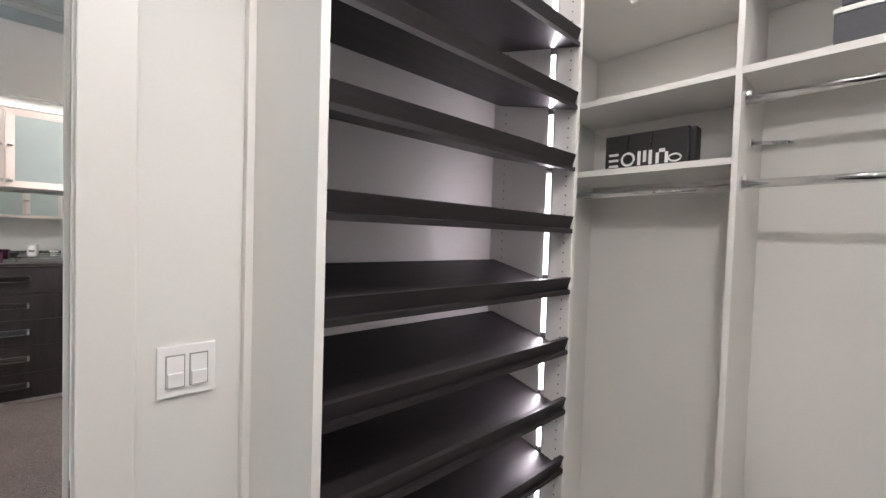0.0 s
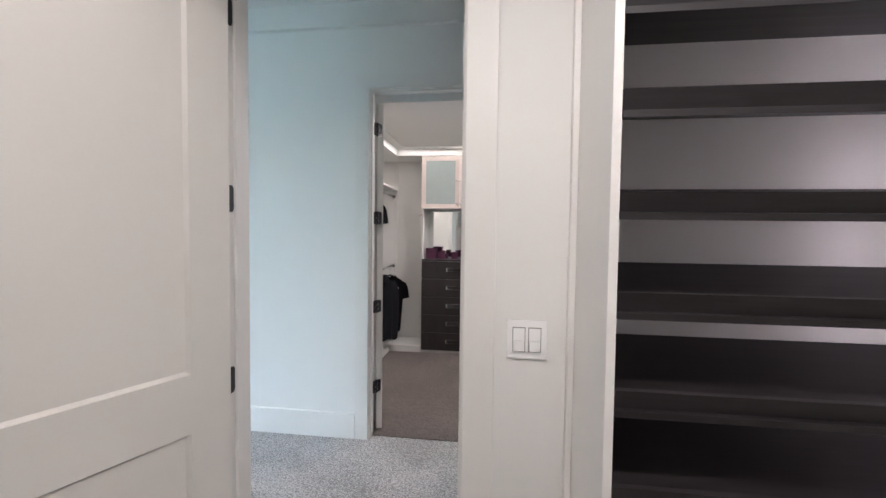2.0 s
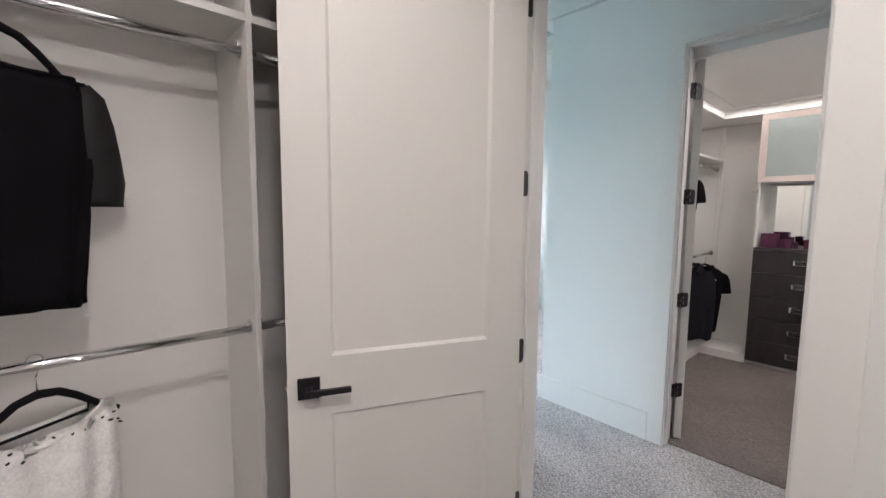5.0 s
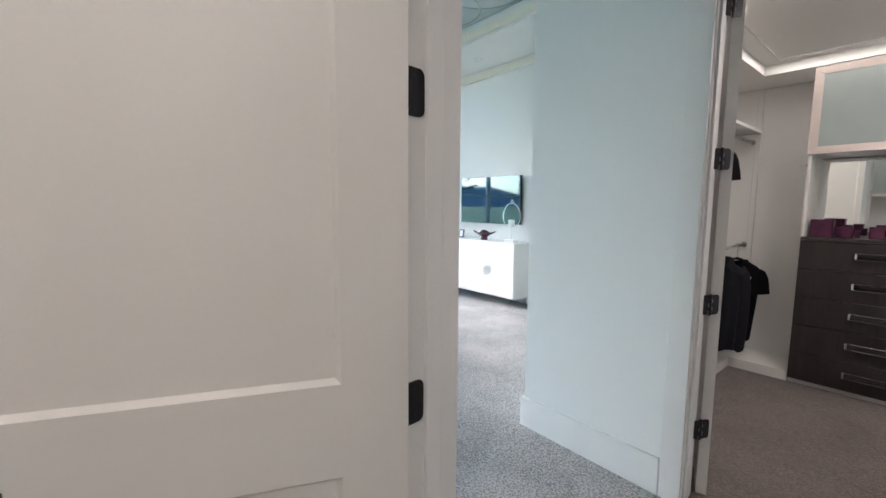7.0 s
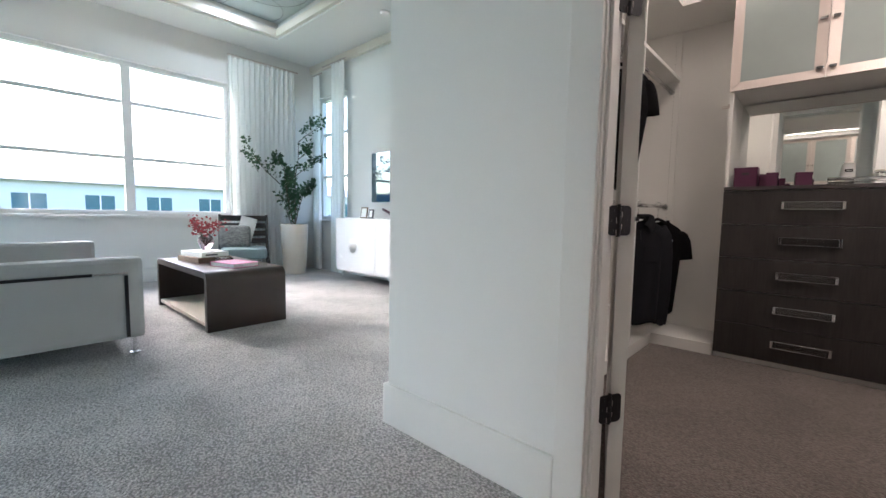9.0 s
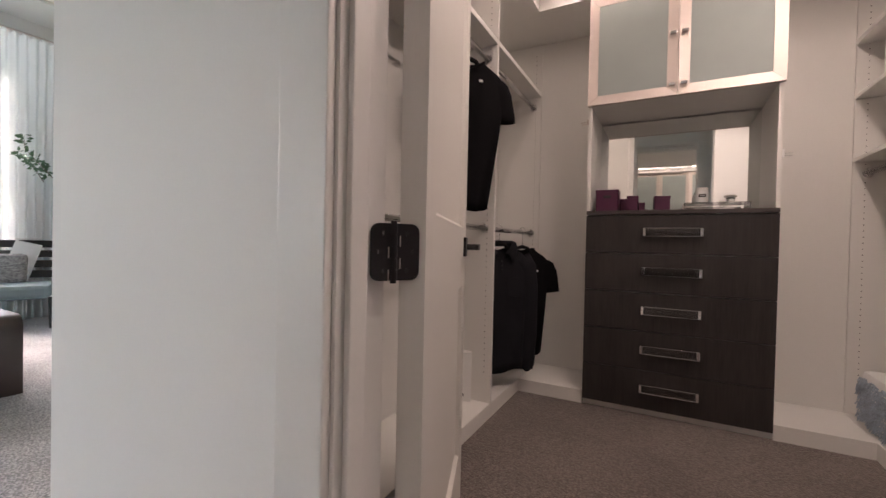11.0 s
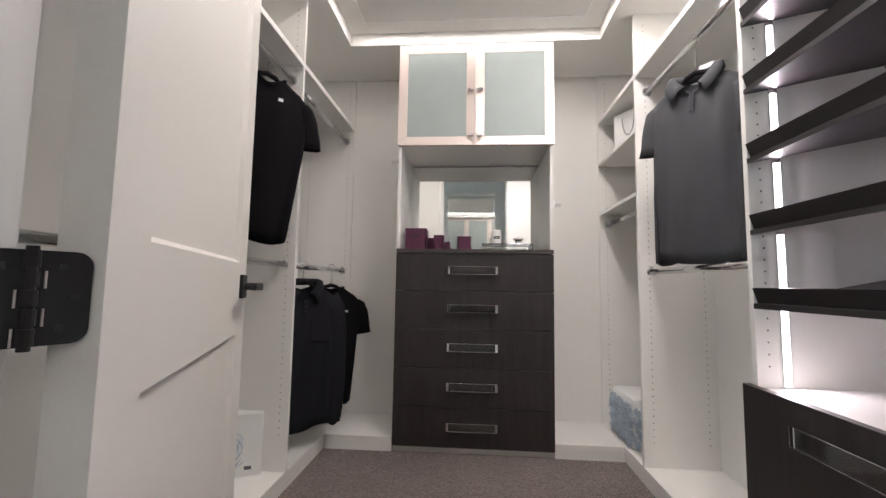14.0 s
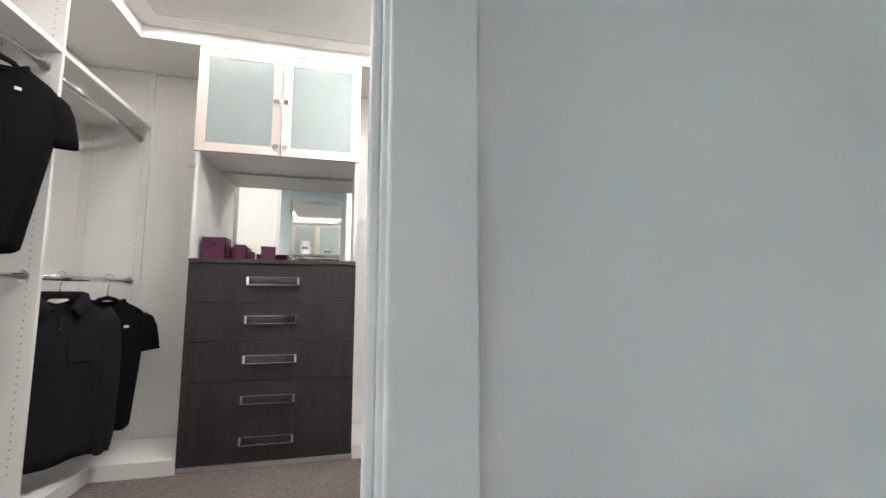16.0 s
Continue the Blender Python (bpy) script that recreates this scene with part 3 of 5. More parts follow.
pin_holes(u, "y", 3.7442, (0.862, 1.21), 0.75, 2.36)


def pull(parent, w, m):
    """A clear acrylic bar pull with chrome ends, in its own frame: width along x, out along -y."""
    h = part("handle", box(-w / 2, w / 2, -0.026, -0.018, -0.021, 0.021, 0.002), ACRYLIC, parent, "clear acrylic bar handle with chrome edges")
    h.matrix_basis = m
    for s in (-1, 1):
        o = part("end_cap", box(s * w / 2 - 0.007, s * w / 2 + 0.007, -0.028, 0.0, -0.023, 0.023, 0.0015), CHROME, h)
    part("edge_rail", box(-w / 2 + 0.007, w / 2 - 0.007, -0.0275, -0.0165, -0.0235, -0.0205, 0.0008), CHROME, h)
    part("edge_rail", box(-w / 2 + 0.007, w / 2 - 0.007, -0.0275, -0.0165, 0.0205, 0.0235, 0.0008), CHROME, h)
    return h


d = part("drawer", box(0.79, 0.812, 2.962, 3.745, 0.375, 0.705, 0.0015), WENGE, u, "dark wood drawer front")
pull(d, 0.29, pose(0.79, 3.395, 0.635, 0, 0, -90))
d = part("drawer", box(0.79, 0.812, 2.962, 3.745, 0.045, 0.371, 0.0015), WENGE, u, "dark wood drawer front")
pull(d, 0.29, pose(0.79, 3.395, 0.30, 0, 0, -90))

# drawer tower with niche and frosted cabinet
TX0, TX1 = -0.389, 0.521
u = thing("drawer_tower", "dark wood five-drawer chest with mirrored niche in white closet tower", "drawer chest")
part("carcass", box(TX0, TX1, 4.958, 5.355, 0.045, 1.138), MELAMINE, u)
part("plinth", box(TX0, TX1, 4.965, 4.985, 0.0, 0.045), MELAMINE, u)
for k in range(5):
    z0 = 0.045 + k * 0.2186
    d = part("drawer", box(TX0, TX1, 4.937, 4.957, z0, z0 + 0.2156, 0.0012), WENGE, u, "dark wood drawer front")
    pull(d, 0.272, pose((TX0 + TX1) / 2 - 0.006, 4.937, z0 + 0.119))
part("counter", box(TX0 + 0.001, TX1 - 0.001, 4.928, 5.345, 1.139, 1.162, 0.0015), COUNTER, u, "dark wood counter")
part("side_panel", box(TX0, TX0 + P, 4.935, 5.355, 1.163, 1.775, 0.001), MELAMINE, u)
part("side_panel", box(TX1 - P, TX1, 4.935, 5.355, 1.163, 1.775, 0.001), MELAMINE, u)
mirror_ob = part("mirror", box(TX0 + P, TX1 - P, 5.345, 5.352, 1.163, 1.765), MIRROR, u, "mirror at the back of the niche")

u = thing("wall_cabinet", "upper cabinet with frosted glass doors in brushed metal frames", "cabinet")
part("body", box(TX0, TX1, 4.935, 5.355, 1.777, SOFFIT - 0.004, 0.001), MELAMINE, u)


def frosted_door(parent, x0, x1, z0, z1, y, handle_side, s=-1):
    """Metal-framed frosted door; s: side of y it stands out to."""
    f = 0.052
    ya, yb = min(y, y + s * 0.022), max(y, y + s * 0.022)
    d = part("door", bmesh.new(), NICKEL, parent)
    me_bm = bmesh.new()
    g = 0.0006
    lip = y + s * 0.017
    for quad in (((x0, z0 + g), (x0, z1 - g), (x0 + f, z1 - f - g), (x0 + f, z0 + f + g)), ((x1, z1 - g), (x1, z0 + g), (x1 - f, z0 + f + g), (x1 - f, z1 - f - g)),
                 ((x1 - g, z0), (x0 + g, z0), (x0 + f + g, z0 + f), (x1 - f - g, z0 + f)), ((x0 + g, z1), (x1 - g, z1), (x1 - f - g, z1 - f), (x0 + f + g, z1 - f))):
        back = [me_bm.verts.new((a, y, c)) for a, c in quad]
        face = [me_bm.verts.new((a, y + s * 0.022 if i < 2 else lip, c)) for i, (a, c) in enumerate(quad)]
        me_bm.faces.new(back)
        me_bm.faces.new(face[::-1])
        for i in range(4):
            me_bm.faces.new((back[i], face[i], face[(i + 1) % 4], back[(i + 1) % 4]))
    bmesh.ops.recalc_face_normals(me_bm, faces=me_bm.faces)
    me_bm.to_mesh(d.data)
    me_bm.free()
    tagged(d, "brushed metal door frame with frosted pane")
    ym = y + s * 0.010
    part("pane", box(x0 + f, x1 - f, min(ym, ym + s * 0.004), max(ym, ym + s * 0.004), z0 + f, z1 - f), FROST, d, "frosted glass pane")
    hx = x1 - f / 2 if handle_side > 0 else x0 + f / 2
    for z in (z0 + 0.055, z0 + 0.33):
        yo = y + s * 0.022
        part("knob", box(hx - 0.016, hx + 0.016, min(yo, yo + s * 0.02), max(yo, yo + s * 0.02), z - 0.008, z + 0.008, 0.002), CHROME, d, "small square chrome knob")
    return d


xm = (TX0 + TX1) / 2
frosted_door(u, TX0 - 0.004, xm - 0.0015, 1.777, SOFFIT - 0.012, 4.933, 1)
frosted_door(u, xm + 0.0015, TX1 + 0.004, 1.777, SOFFIT - 0.012, 4.933, -1)

# ---- first closet, west side ----
u = thing("hanging_unit", "white melamine double-hang closet unit with chrome rods", "closet unit")
XF, XB = -0.915, -1.276
for y in (-1.13, -0.62, 0.52, 1.21):
    pn = panel(u, XB, XF, y, y + P, 0.0, SOFFIT - 0.002, "side_panel")
panel(u, XB - 0.001, XB + 0.006, -1.11, 1.21, 0.08, SOFFIT - 0.002, "back_panel")
for y0, y1 in ((-1.111, -0.62), (-0.601, 0.52), (0.539, 1.21)):
    panel(u, XB + 0.006, XF, y0, y1, 2.085, 2.11, "shelf")
    panel(u, XB + 0.006, XF, y0, y1, 0.066, 0.085, "bottom_shelf")
    panel(u, XF - 0.02, XF, y0, y1, 0.0, 0.066, "plinth")
    rod_y(u, XF - 0.05, y0, y1, 2.005)
    rod_y(u, XF - 0.05, y0, y1, 1.075)

# first closet, east side
u = thing("hanging_unit", "white melamine closet unit with shelves and chrome rods", "closet unit")
XF, XB = 2.05, 2.415
for y in (-1.13, -0.45, 0.515, 1.215):
    panel(u, XF, XB, y, y + P, 0.0, SOFFIT - 0.002, "side_panel")
panel(u, XB - 0.001, XB + 0.005, -1.11, 1.215, 0.08, SOFFIT - 0.002, "back_panel")
for y0, y1 in ((-1.111, -0.45), (-0.431, 0.515), (0.534, 1.215)):
    panel(u, XF, XB - 0.001, y0, y1, 0.066, 0.085, "bottom_shelf")
    panel(u, XF, XF + 0.02, y0, y1, 0.0, 0.066, "plinth")
    panel(u, XF, XB - 0.001, y0, y1, 2.062, 2.087, "shelf")
panel(u, XF, XB - 0.001, 0.534, 1.215, 1.765, 1.79, "shelf")
rod_y(u, XF + 0.13, 0.534, 1.215, 1.70)
rod_y(u, XF + 0.05, -0.431, 0.515, 1.985)
rod_y(u, XF + 0.05, -0.431, 0.515, 1.70)
panel(u, 1.652, XB, 1.226, 1.238, 0.08, SOFFIT - 0.002, "end_panel")

# first closet, far end: frosted upper cabinets over drawers, seen in the mirror
u = thing("wall_cabinet", "row of upper cabinets with frosted glass doors in metal frames", "cabinet")
part("body", box(-0.60, 1.40, -1.14, -0.79, 1.60, SOFFIT - 0.004, 0.001), MELAMINE, u)
for k in range(4):
    frosted_door(u, -0.60 + k * 0.5 + 0.0015, -0.10 + k * 0.5 - 0.0015, 1.60, SOFFIT - 0.012, -0.788, 1 if k % 2 == 0 else -1, 1)
u = thing("drawer_tower", "dark wood drawer chest under the frosted cabinets", "drawer chest")
part("carcass", box(-0.60, 1.40, -1.14, -0.79, 0.045, 0.93), MELAMINE, u)
part("counter", box(-0.61, 1.41, -1.14, -0.76, 0.931, 0.955, 0.0015), COUNTER, u)
for k in range(4):
    for j in range(4):
        z0 = 0.045 + j * 0.2215
        part("drawer", box(-0.60 + k * 0.5 + 0.0015, -0.10 + k * 0.5 - 0.0015, -0.789, -0.769, z0, z0 + 0.2185, 0.0012), WENGE, u)


# ---- light switch ----
u = thing("light_switch", "white two-gang rocker light switch plate on the wall", "light switch")
part("plate", box(0.543, 0.659, 1.2305, 1.2395, 1.112, 1.228, 0.003), PLASTIC, u)
for x in (0.578, 0.624):
    # the recess's shade is a grey sheet laid on the plate
    part("recess", box(x - 0.0190, x + 0.0190, 1.2298, 1.2304, 1.133, 1.207), RECESS_SHADE, u, "grey sheet painted as the shade of the gap round the rocker")
    r = part("rocker", box(x - 0.0165, x + 0.0165, 1.2275, 1.2297, 1.136, 1.204, 0.001), PLASTIC, u, "white rocker")
    part("paddle", box(x - 0.0155, x + 0.0155, 1.2195, 1.2274, 1.137, 1.168, 0.0015), PLASTIC, r)

# valet hooks on the tower's sides
for x, y, s in ((-0.392, 4.975, -1), (0.524, 4.975, 1)):
    u = thing("valet_hook", "small chrome and white pull-out hook on the cabinet side", "hook", group="valet hooks")
    z = 1.70 if s < 0 else 1.435
    hw, hz = (0.005, 0.014) if s < 0 else (0.012, 0.022)
    part("plate", box(min(x, x + s * 0.012), max(x, x + s * 0.012), y - hw, y + hw, z - hz, z + hz, 0.002), NICKEL if s < 0 else PLASTIC, u)
    metal = NICKEL if s < 0 else CHROME
    part("pin", tube([(x + s * 0.012, y, z), (x + s * 0.05, y, z)], 0.0025, 8), metal, u)
    part("pin", tube([(x + s * 0.012, y, z - 0.012), (x + s * 0.045, y, z - 0.012)], 0.0025, 8), metal, u)
u = thing("valet_hook", "small chrome pull-out hook on the shoe cabinet side", "hook", group="valet hooks")
part("plate", box(1.652, 1.664, 0.90, 0.92, 1.40, 1.44, 0.002), CHROME, u)
part("pin", tube([(1.664, 0.91, 1.42), (1.70, 0.91, 1.42)], 0.003, 8), CHROME, u)
u = thing("valet_rod", "short chrome pull-out rod on the closet divider", "hook")
part("bracket", box(2.165, 2.20, 0.503, 0.514, 1.835, 1.872, 0.002), CHROME, u)
part("rod", tube([(2.183, 0.503, 1.853), (2.180, 0.43, 1.845), (2.180, 0.40, 1.843)], 0.007, 12), CHROME, u, smooth=True)
part("knob", lathe([(0.0, 0.0), (0.010, 0.0), (0.011, 0.006), (0.0, 0.010)], 14, (2.180, 0.398, 1.838)), CHROME, u)


# ---- clothes ----
def hanger(parent, w=0.40, d=0.0):
    """A slim velvet hanger with a chrome hook; the hook's top sits on the rod at the origin."""
    h = part("hanger", tube([(-w / 2, 0, -0.215 - d), (-w * 0.36, 0, -0.175 - d), (-w * 0.22, 0, -0.128 - d), (-w * 0.12, 0, -0.102 - d), (0, 0, -0.092 - d), (w * 0.12, 0, -0.102 - d), (w * 0.22, 0, -0.128 - d), (w * 0.36, 0, -0.175 - d), (w / 2, 0, -0.215 - d)],
                            [0.008, 0.009, 0.010, 0.011, 0.012, 0.011, 0.010, 0.009, 0.008], 8, squash=1.0, side=(0, 1, 0)), VELVET, parent, "black velvet hanger", smooth=True)
    part("bar", tube([(-w * 0.30, 0, -0.165 - d), (-w * 0.29, 0, -0.185 - d), (w * 0.29, 0, -0.185 - d), (w * 0.30, 0, -0.165 - d)], 0.0045, 6), VELVET, h)
    pts = [(0, 0, -0.09 - d), (0, 0, -0.045)] + [(0.019 * math.sin(a), 0, -0.002 + 0.019 * math.cos(a)) for a in [math.pi * (0.82 - 0.14 * k) for k in range(11)]]
    part("hook", tube(pts, 0.0021, 8), CHROME, h, smooth=True)
    return h


def cloth_rings(rings, seg, folds, seed, scoop=0.0):
    """A cloth body from rings (half width, half depth, x, y, z), with soft folds growing downwards."""
    rnd = random.Random(seed)
    ph = [(rnd.uniform(0, 6.28), rnd.choice((5, 7, 9, 12)), rnd.uniform(0.4, 1)) for _ in range(4)]
    bm = bmesh.new()
    loops = []
    n = len(rings)
    for i, (a, b, x, y, z) in enumerate(rings):
        f = i / (n - 1)
        loop = []
        for j in range(seg):
            th = 2 * math.pi * j / seg
            c, s = math.cos(th), math.sin(th)
            wob = sum(k * math.sin(m * th + p + f * 1.7 * (q + 1)) for q, (p, m, k) in enumerate(ph)) * folds * (0.15 + 0.85 * f)
            cx = a * math.copysign(abs(c) ** 0.8, c)
            sy = b * math.copysign(abs(s) ** 0.7, s)
            sag = 0.010 * math.sin(3 * th + ph[0][0]) * f * (1 if i == n - 1 else 0.3)
            loop.append(bm.verts.new((x + cx + wob * 0.35 * c, y + sy + wob * (0.9 if s < 0 else 0.6), z + sag - scoop * max(0.0, 1 - i / 7) * (1 - abs(c)) * (1.0 if s < 0 else 0.35))))
        loops.append(loop)
    for l0, l1 in zip(loops, loops[1:]):
        for j in range(seg):
            bm.faces.new((l0[j], l0[(j + 1) % seg], l1[(j + 1) % seg], l1[j]))
    return bm


def solid(o, t=0.003):
    m = o.modifiers.new("cloth", "SOLIDIFY")
    m.thickness, m.offset = t, -1
    return o


def garment(name, label, category, m, cloth, w=0.225, length=0.70, sleeve="short", collar=False, seed=1, sleeve_cloth=None, wide_neck=False, folds=0.007, hem=1.05, group="", drop=0.0, flare=1.0, scoop=0.0):
    """A garment on its hanger: front towards -y, hook on the rod at the origin."""
    u = thing(name, label, category, m, group)
    hanger(u, 0.38 if wide_neck else 1.66 * w, drop)
    down = Matrix.Translation((0, 0, -drop))
    nk = 0.125 if wide_neck else 0.078
    z0 = -0.125 if wide_neck else -0.104
    T = 0.68
    rings = [(nk, 0.042, 0, -0.006, z0), (nk + 0.012, 0.046, 0, -0.004, z0 - 0.014), (w * 0.64, 0.044, 0, 0, -0.132), (w * 0.84, 0.045, 0, 0, -0.153), (w * 0.97, 0.046, 0, 0, -0.176), (w * 1.02, 0.052, 0, -0.004, -0.215), (w * 1.0, 0.060, 0, -0.006, -0.30), (w * 0.985, 0.064, 0, -0.008, -0.38)]
    if wide_neck:
        rings[:4] = [(w * 0.80, 0.040, 0, -0.004, -0.172), (w * 0.88, 0.045, 0, -0.003, -0.180), (w * 0.96, 0.049, 0, 0, -0.191), (w * 1.01, 0.053, 0, 0, -0.205)]
    k = 10
    for i in range(1, k + 1):
        f = i / k
        rings.append((w * (0.99 + (hem - 0.99) * f), 0.066 - 0.010 * f, 0, -0.008, -0.38 - (length - 0.38) * f))
    rings = [(a_, b_ * T, x_, y_, z_) for a_, b_, x_, y_, z_ in rings]
    solid(part("body", cloth_rings(rings, 56, folds, seed, scoop), cloth, u, smooth=True))
    r0 = rings[0]
    if not collar:
        pts = [(r0[0] * math.copysign(abs(math.cos(a)) ** 0.8, math.cos(a)), r0[3] + r0[1] * math.copysign(abs(math.sin(a)) ** 0.7, math.sin(a)), r0[4] - scoop * (1 - abs(math.cos(a))) * (1.0 if math.sin(a) < 0 else 0.35)) for a in [2 * math.pi * k / 40 for k in range(41)]]
        part("neck_band", tube(pts, 0.006, 6, cap=False), cloth, u, smooth=True)
    sc = sleeve_cloth or cloth
    for s in (-1, 1):
        if sleeve == "short":
            pts = [(w * 0.90, -0.192), (w * 0.97, -0.215), (w * 1.03, -0.26), (w * 1.08, -0.31), (w * 1.12, -0.355), (w * 1.145, -0.392)]
            rad = [(0.028, 0.028), (0.046, 0.034), (0.056, 0.035), (0.060, 0.034), (0.062, 0.033), (0.063, 0.032)]
        elif sleeve == "none":
            continue
        elif sleeve == "elbow":
            pts = [(w * 0.90, -0.185), (w * 0.97, -0.215), (w * 1.01, -0.29), (w * 1.05, -0.38), (w * 1.08, -0.46), (w * 1.09, -0.505), (w * 1.09, -0.525)]
            rad = [(0.022, 0.032), (0.042, 0.046), (0.062, 0.050), (0.074, 0.052), (0.078, 0.052), (0.070, 0.046), (0.060, 0.040)]
        else:
            pts = [(w * 0.82, -0.18), (w * 1.0, -0.24), (w * 1.08, -0.36), (w * 1.12, -0.50), (w * 1.15, -0.66), (w * 1.13, -0.80), (w * 1.10, -0.845)]
            rad = [(0.055, 0.042), (0.066, 0.046), (0.064, 0.046), (0.060, 0.044), (0.055, 0.040), (0.048, 0.034), (0.046, 0.030)]
        pts = [(w * 0.78 + (x - w * 0.78) * flare, z) for x, z in pts]
        bm = bmesh.new()
        loops = []
        seg = 22
        rnd = random.Random(seed * 7 + s)
        p0 = rnd.uniform(0, 6)
        for i, ((x, z), (ra, rb)) in enumerate(zip(pts, rad)):
            a_, b_ = pts[max(i - 1, 0)], pts[min(i + 1, len(pts) - 1)]
            dx, dz = b_[0] - a_[0], b_[1] - a_[1]
            q = math.hypot(dx, dz)
            nx, nz = -dz / q, dx / q
            lp = []
            for j in range(seg):
                th = 2 * math.pi * j / seg
                wob = 1 + 0.06 * math.sin(4 * th + p0 + i) + 0.04 * math.sin(7 * th - p0 + 2 * i)
                off = ra * math.cos(th) * wob
                lp.append(bm.verts.new((s * (x + nx * off), -0.004 + 0.8 * rb * math.sin(th) * wob, z + nz * off)))
            loops.append(lp)
        for l0, l1 in zip(loops, loops[1:]):
            for j in range(seg):
                bm.faces.new((l0[j], l0[(j + 1) % seg], l1[(j + 1) % seg], l1[j]))
        hem_pts = [v.co.copy() for v in loops[-1] + loops[-1][:1]]
        sv = solid(part("sleeve", bm, sc, u, smooth=True))
        if sleeve != "long":
            part("sleeve_hem", tube(hem_pts, 0.0022, 6, cap=False), cloth, sv, smooth=True)
        if sleeve == "long":
            part("cuff", cloth_rings([(0.040, 0.026, s * w * 1.105, -0.004, -0.80), (0.041, 0.027, s * w * 1.10, -0.004, -0.868)], 20, 0.002, seed), cloth, sv)
    if collar:
        bm = bmesh.new()
        n = 26
        prev = None
        for j in range(n + 1):
            th = math.pi * (-0.5 + 0.10) + 2 * math.pi * 0.90 * j / n
            c, s_ = math.cos(th), math.sin(th)
            front = max(0.0, -s_)
            end = max(0.0, abs(2 * j / n - 1) - 0.55) / 0.45
            base = Vector((0.079 * c, -0.006 + 0.030 * s_, -0.104 - 0.082 * front ** 2))
            top = Vector((0.083 * c, -0.006 + 0.036 * s_, -0.076 - 0.080 * front ** 2))
            fall = Vector(((0.112 - 0.006 * end) * c + 0.030 * end * (1 if c > 0 else -1), -0.010 + 0.056 * s_ - 0.006 * end, -0.112 - 0.082 * front ** 2 - 0.022 * end))
            mid = (top + fall) / 2 + Vector((0.008 * c, 0.006 * s_, 0.010))
            row = [bm.verts.new(v) for v in (base, top, mid, fall)]
            if prev:
                for q in range(3):
                    bm.faces.new((prev[q], row[q], row[q + 1], prev[q + 1]))
            prev = row
        solid(part("collar", bm, cloth, u, smooth=True), 0.004)
        part("placket", tube([(0, -0.040, -0.19), (0, -0.0455, -0.23), (0, -0.0485, -0.265)], 0.010, 10, squash=0.18, side=(0, 1, 0)), cloth, u)
        for z, y in ((-0.200, -0.0440), (-0.225, -0.0470), (-0.250, -0.0492)):
            part("button", tube([(0, y, z), (0, y - 0.0018, z)], 0.004, 10), SCREW, u)
    for ch in u.children:
        if not ch.name.startswith("hanger"):
            ch.matrix_basis = down @ ch.matrix_basis
    return u


def mark(u, x, z, w, h, y=-0.082, mat=None):
    part("print", box(x - w / 2, x + w / 2, y * 0.68 - 0.007, y * 0.68 - 0.004, z - h / 2, z + h / 2), mat or WHITEMARK, u, "small white chest print")


# dressing closet, west: tee above, long-sleeved shirt and tee below
g = garment("t_shirt", "black short-sleeved t-shirt on a black velvet hanger", "shirt", pose(-0.855, 4.24, 1.968, 0, 0, 48), BLACKFAB, 0.182, 0.84, seed=3, hem=0.60, folds=0.010, scoop=0.05, flare=0.85)
mark(g, 0.045, -0.215, 0.020, 0.012, -0.066)
g = garment("shirt", "charcoal long-sleeved button shirt on a hanger", "shirt", pose(-0.855, 4.72, 1.053, 0, 0, 46), NAVYFAB, 0.185, 0.86, "long", True, seed=5, hem=0.95, scoop=0.085)
part("pocket", box(-0.135, -0.03, -0.0585, -0.054, -0.41, -0.30, 0.002), NAVYFAB, g)
part("pocket", box(0.03, 0.135, -0.0585, -0.054, -0.41, -0.30, 0.002), NAVYFAB, g)
g = garment("t_shirt", "black short-sleeved t-shirt with small print on a hanger", "shirt", pose(-0.815, 5.05, 1.053, 0, 0, 34), BLACKFAB, 0.175, 0.80, seed=8, hem=0.80, folds=0.010, scoop=0.05, drop=0.02)
mark(g, 0.085, -0.27, 0.022, 0.014, -0.074)
# dressing closet, east: grey polo
g = garment("polo_shirt", "charcoal grey short-sleeved polo shirt on a black hanger", "shirt", pose(0.965, 4.24, 1.988, 0, 0, -54), GREYFAB, 0.18, 0.87, "short", True, seed=11, folds=0.016, hem=0.99, drop=0.06, flare=0.70, scoop=0.085)
part("neck_label", box(0.0, 0.055, 0.028, 0.031, -0.135, -0.115), WHITEMARK, g, "white neck label")
# first closet, west: blouse above, lace top below
g = garment("blouse", "black boat-neck blouse with sheer sleeves on a black hanger", "blouse", pose(-0.962, -0.035, 2.019, 0, 0, 128), BLACKFAB, 0.205, 0.80, "elbow", False, seed=14, sleeve_cloth=SHEER, wide_neck=True, folds=0.010, hem=0.70, scoop=0.02)
mark(g, 0.11, -0.83, 0.02, 0.008, -0.085)
g = garment("lace_top", "white lace top with a scooped neck on a black hanger", "blouse", pose(-0.962, -0.02, 1.089, 0, 0, 118), LACE, 0.18, 0.60, "none", False, seed=17, wide_neck=True, folds=0.014, hem=0.92, scoop=0.055)
rnd = random.Random(4)
for k in range(16):
    x = rnd.uniform(-0.17, 0.19)
    z = -0.20 - rnd.random() * 0.05
    part("trim_stitch", box(x, x + 0.008, -0.046, -0.043, z, z + 0.005, 0.0005, Matrix.Translation((x, -0.045, z)) @ Matrix.Rotation(rnd.uniform(-0.8, 0.8), 4, "Y") @ Matrix.Translation((-x, 0.045, -z))), BLACKCARD, g)
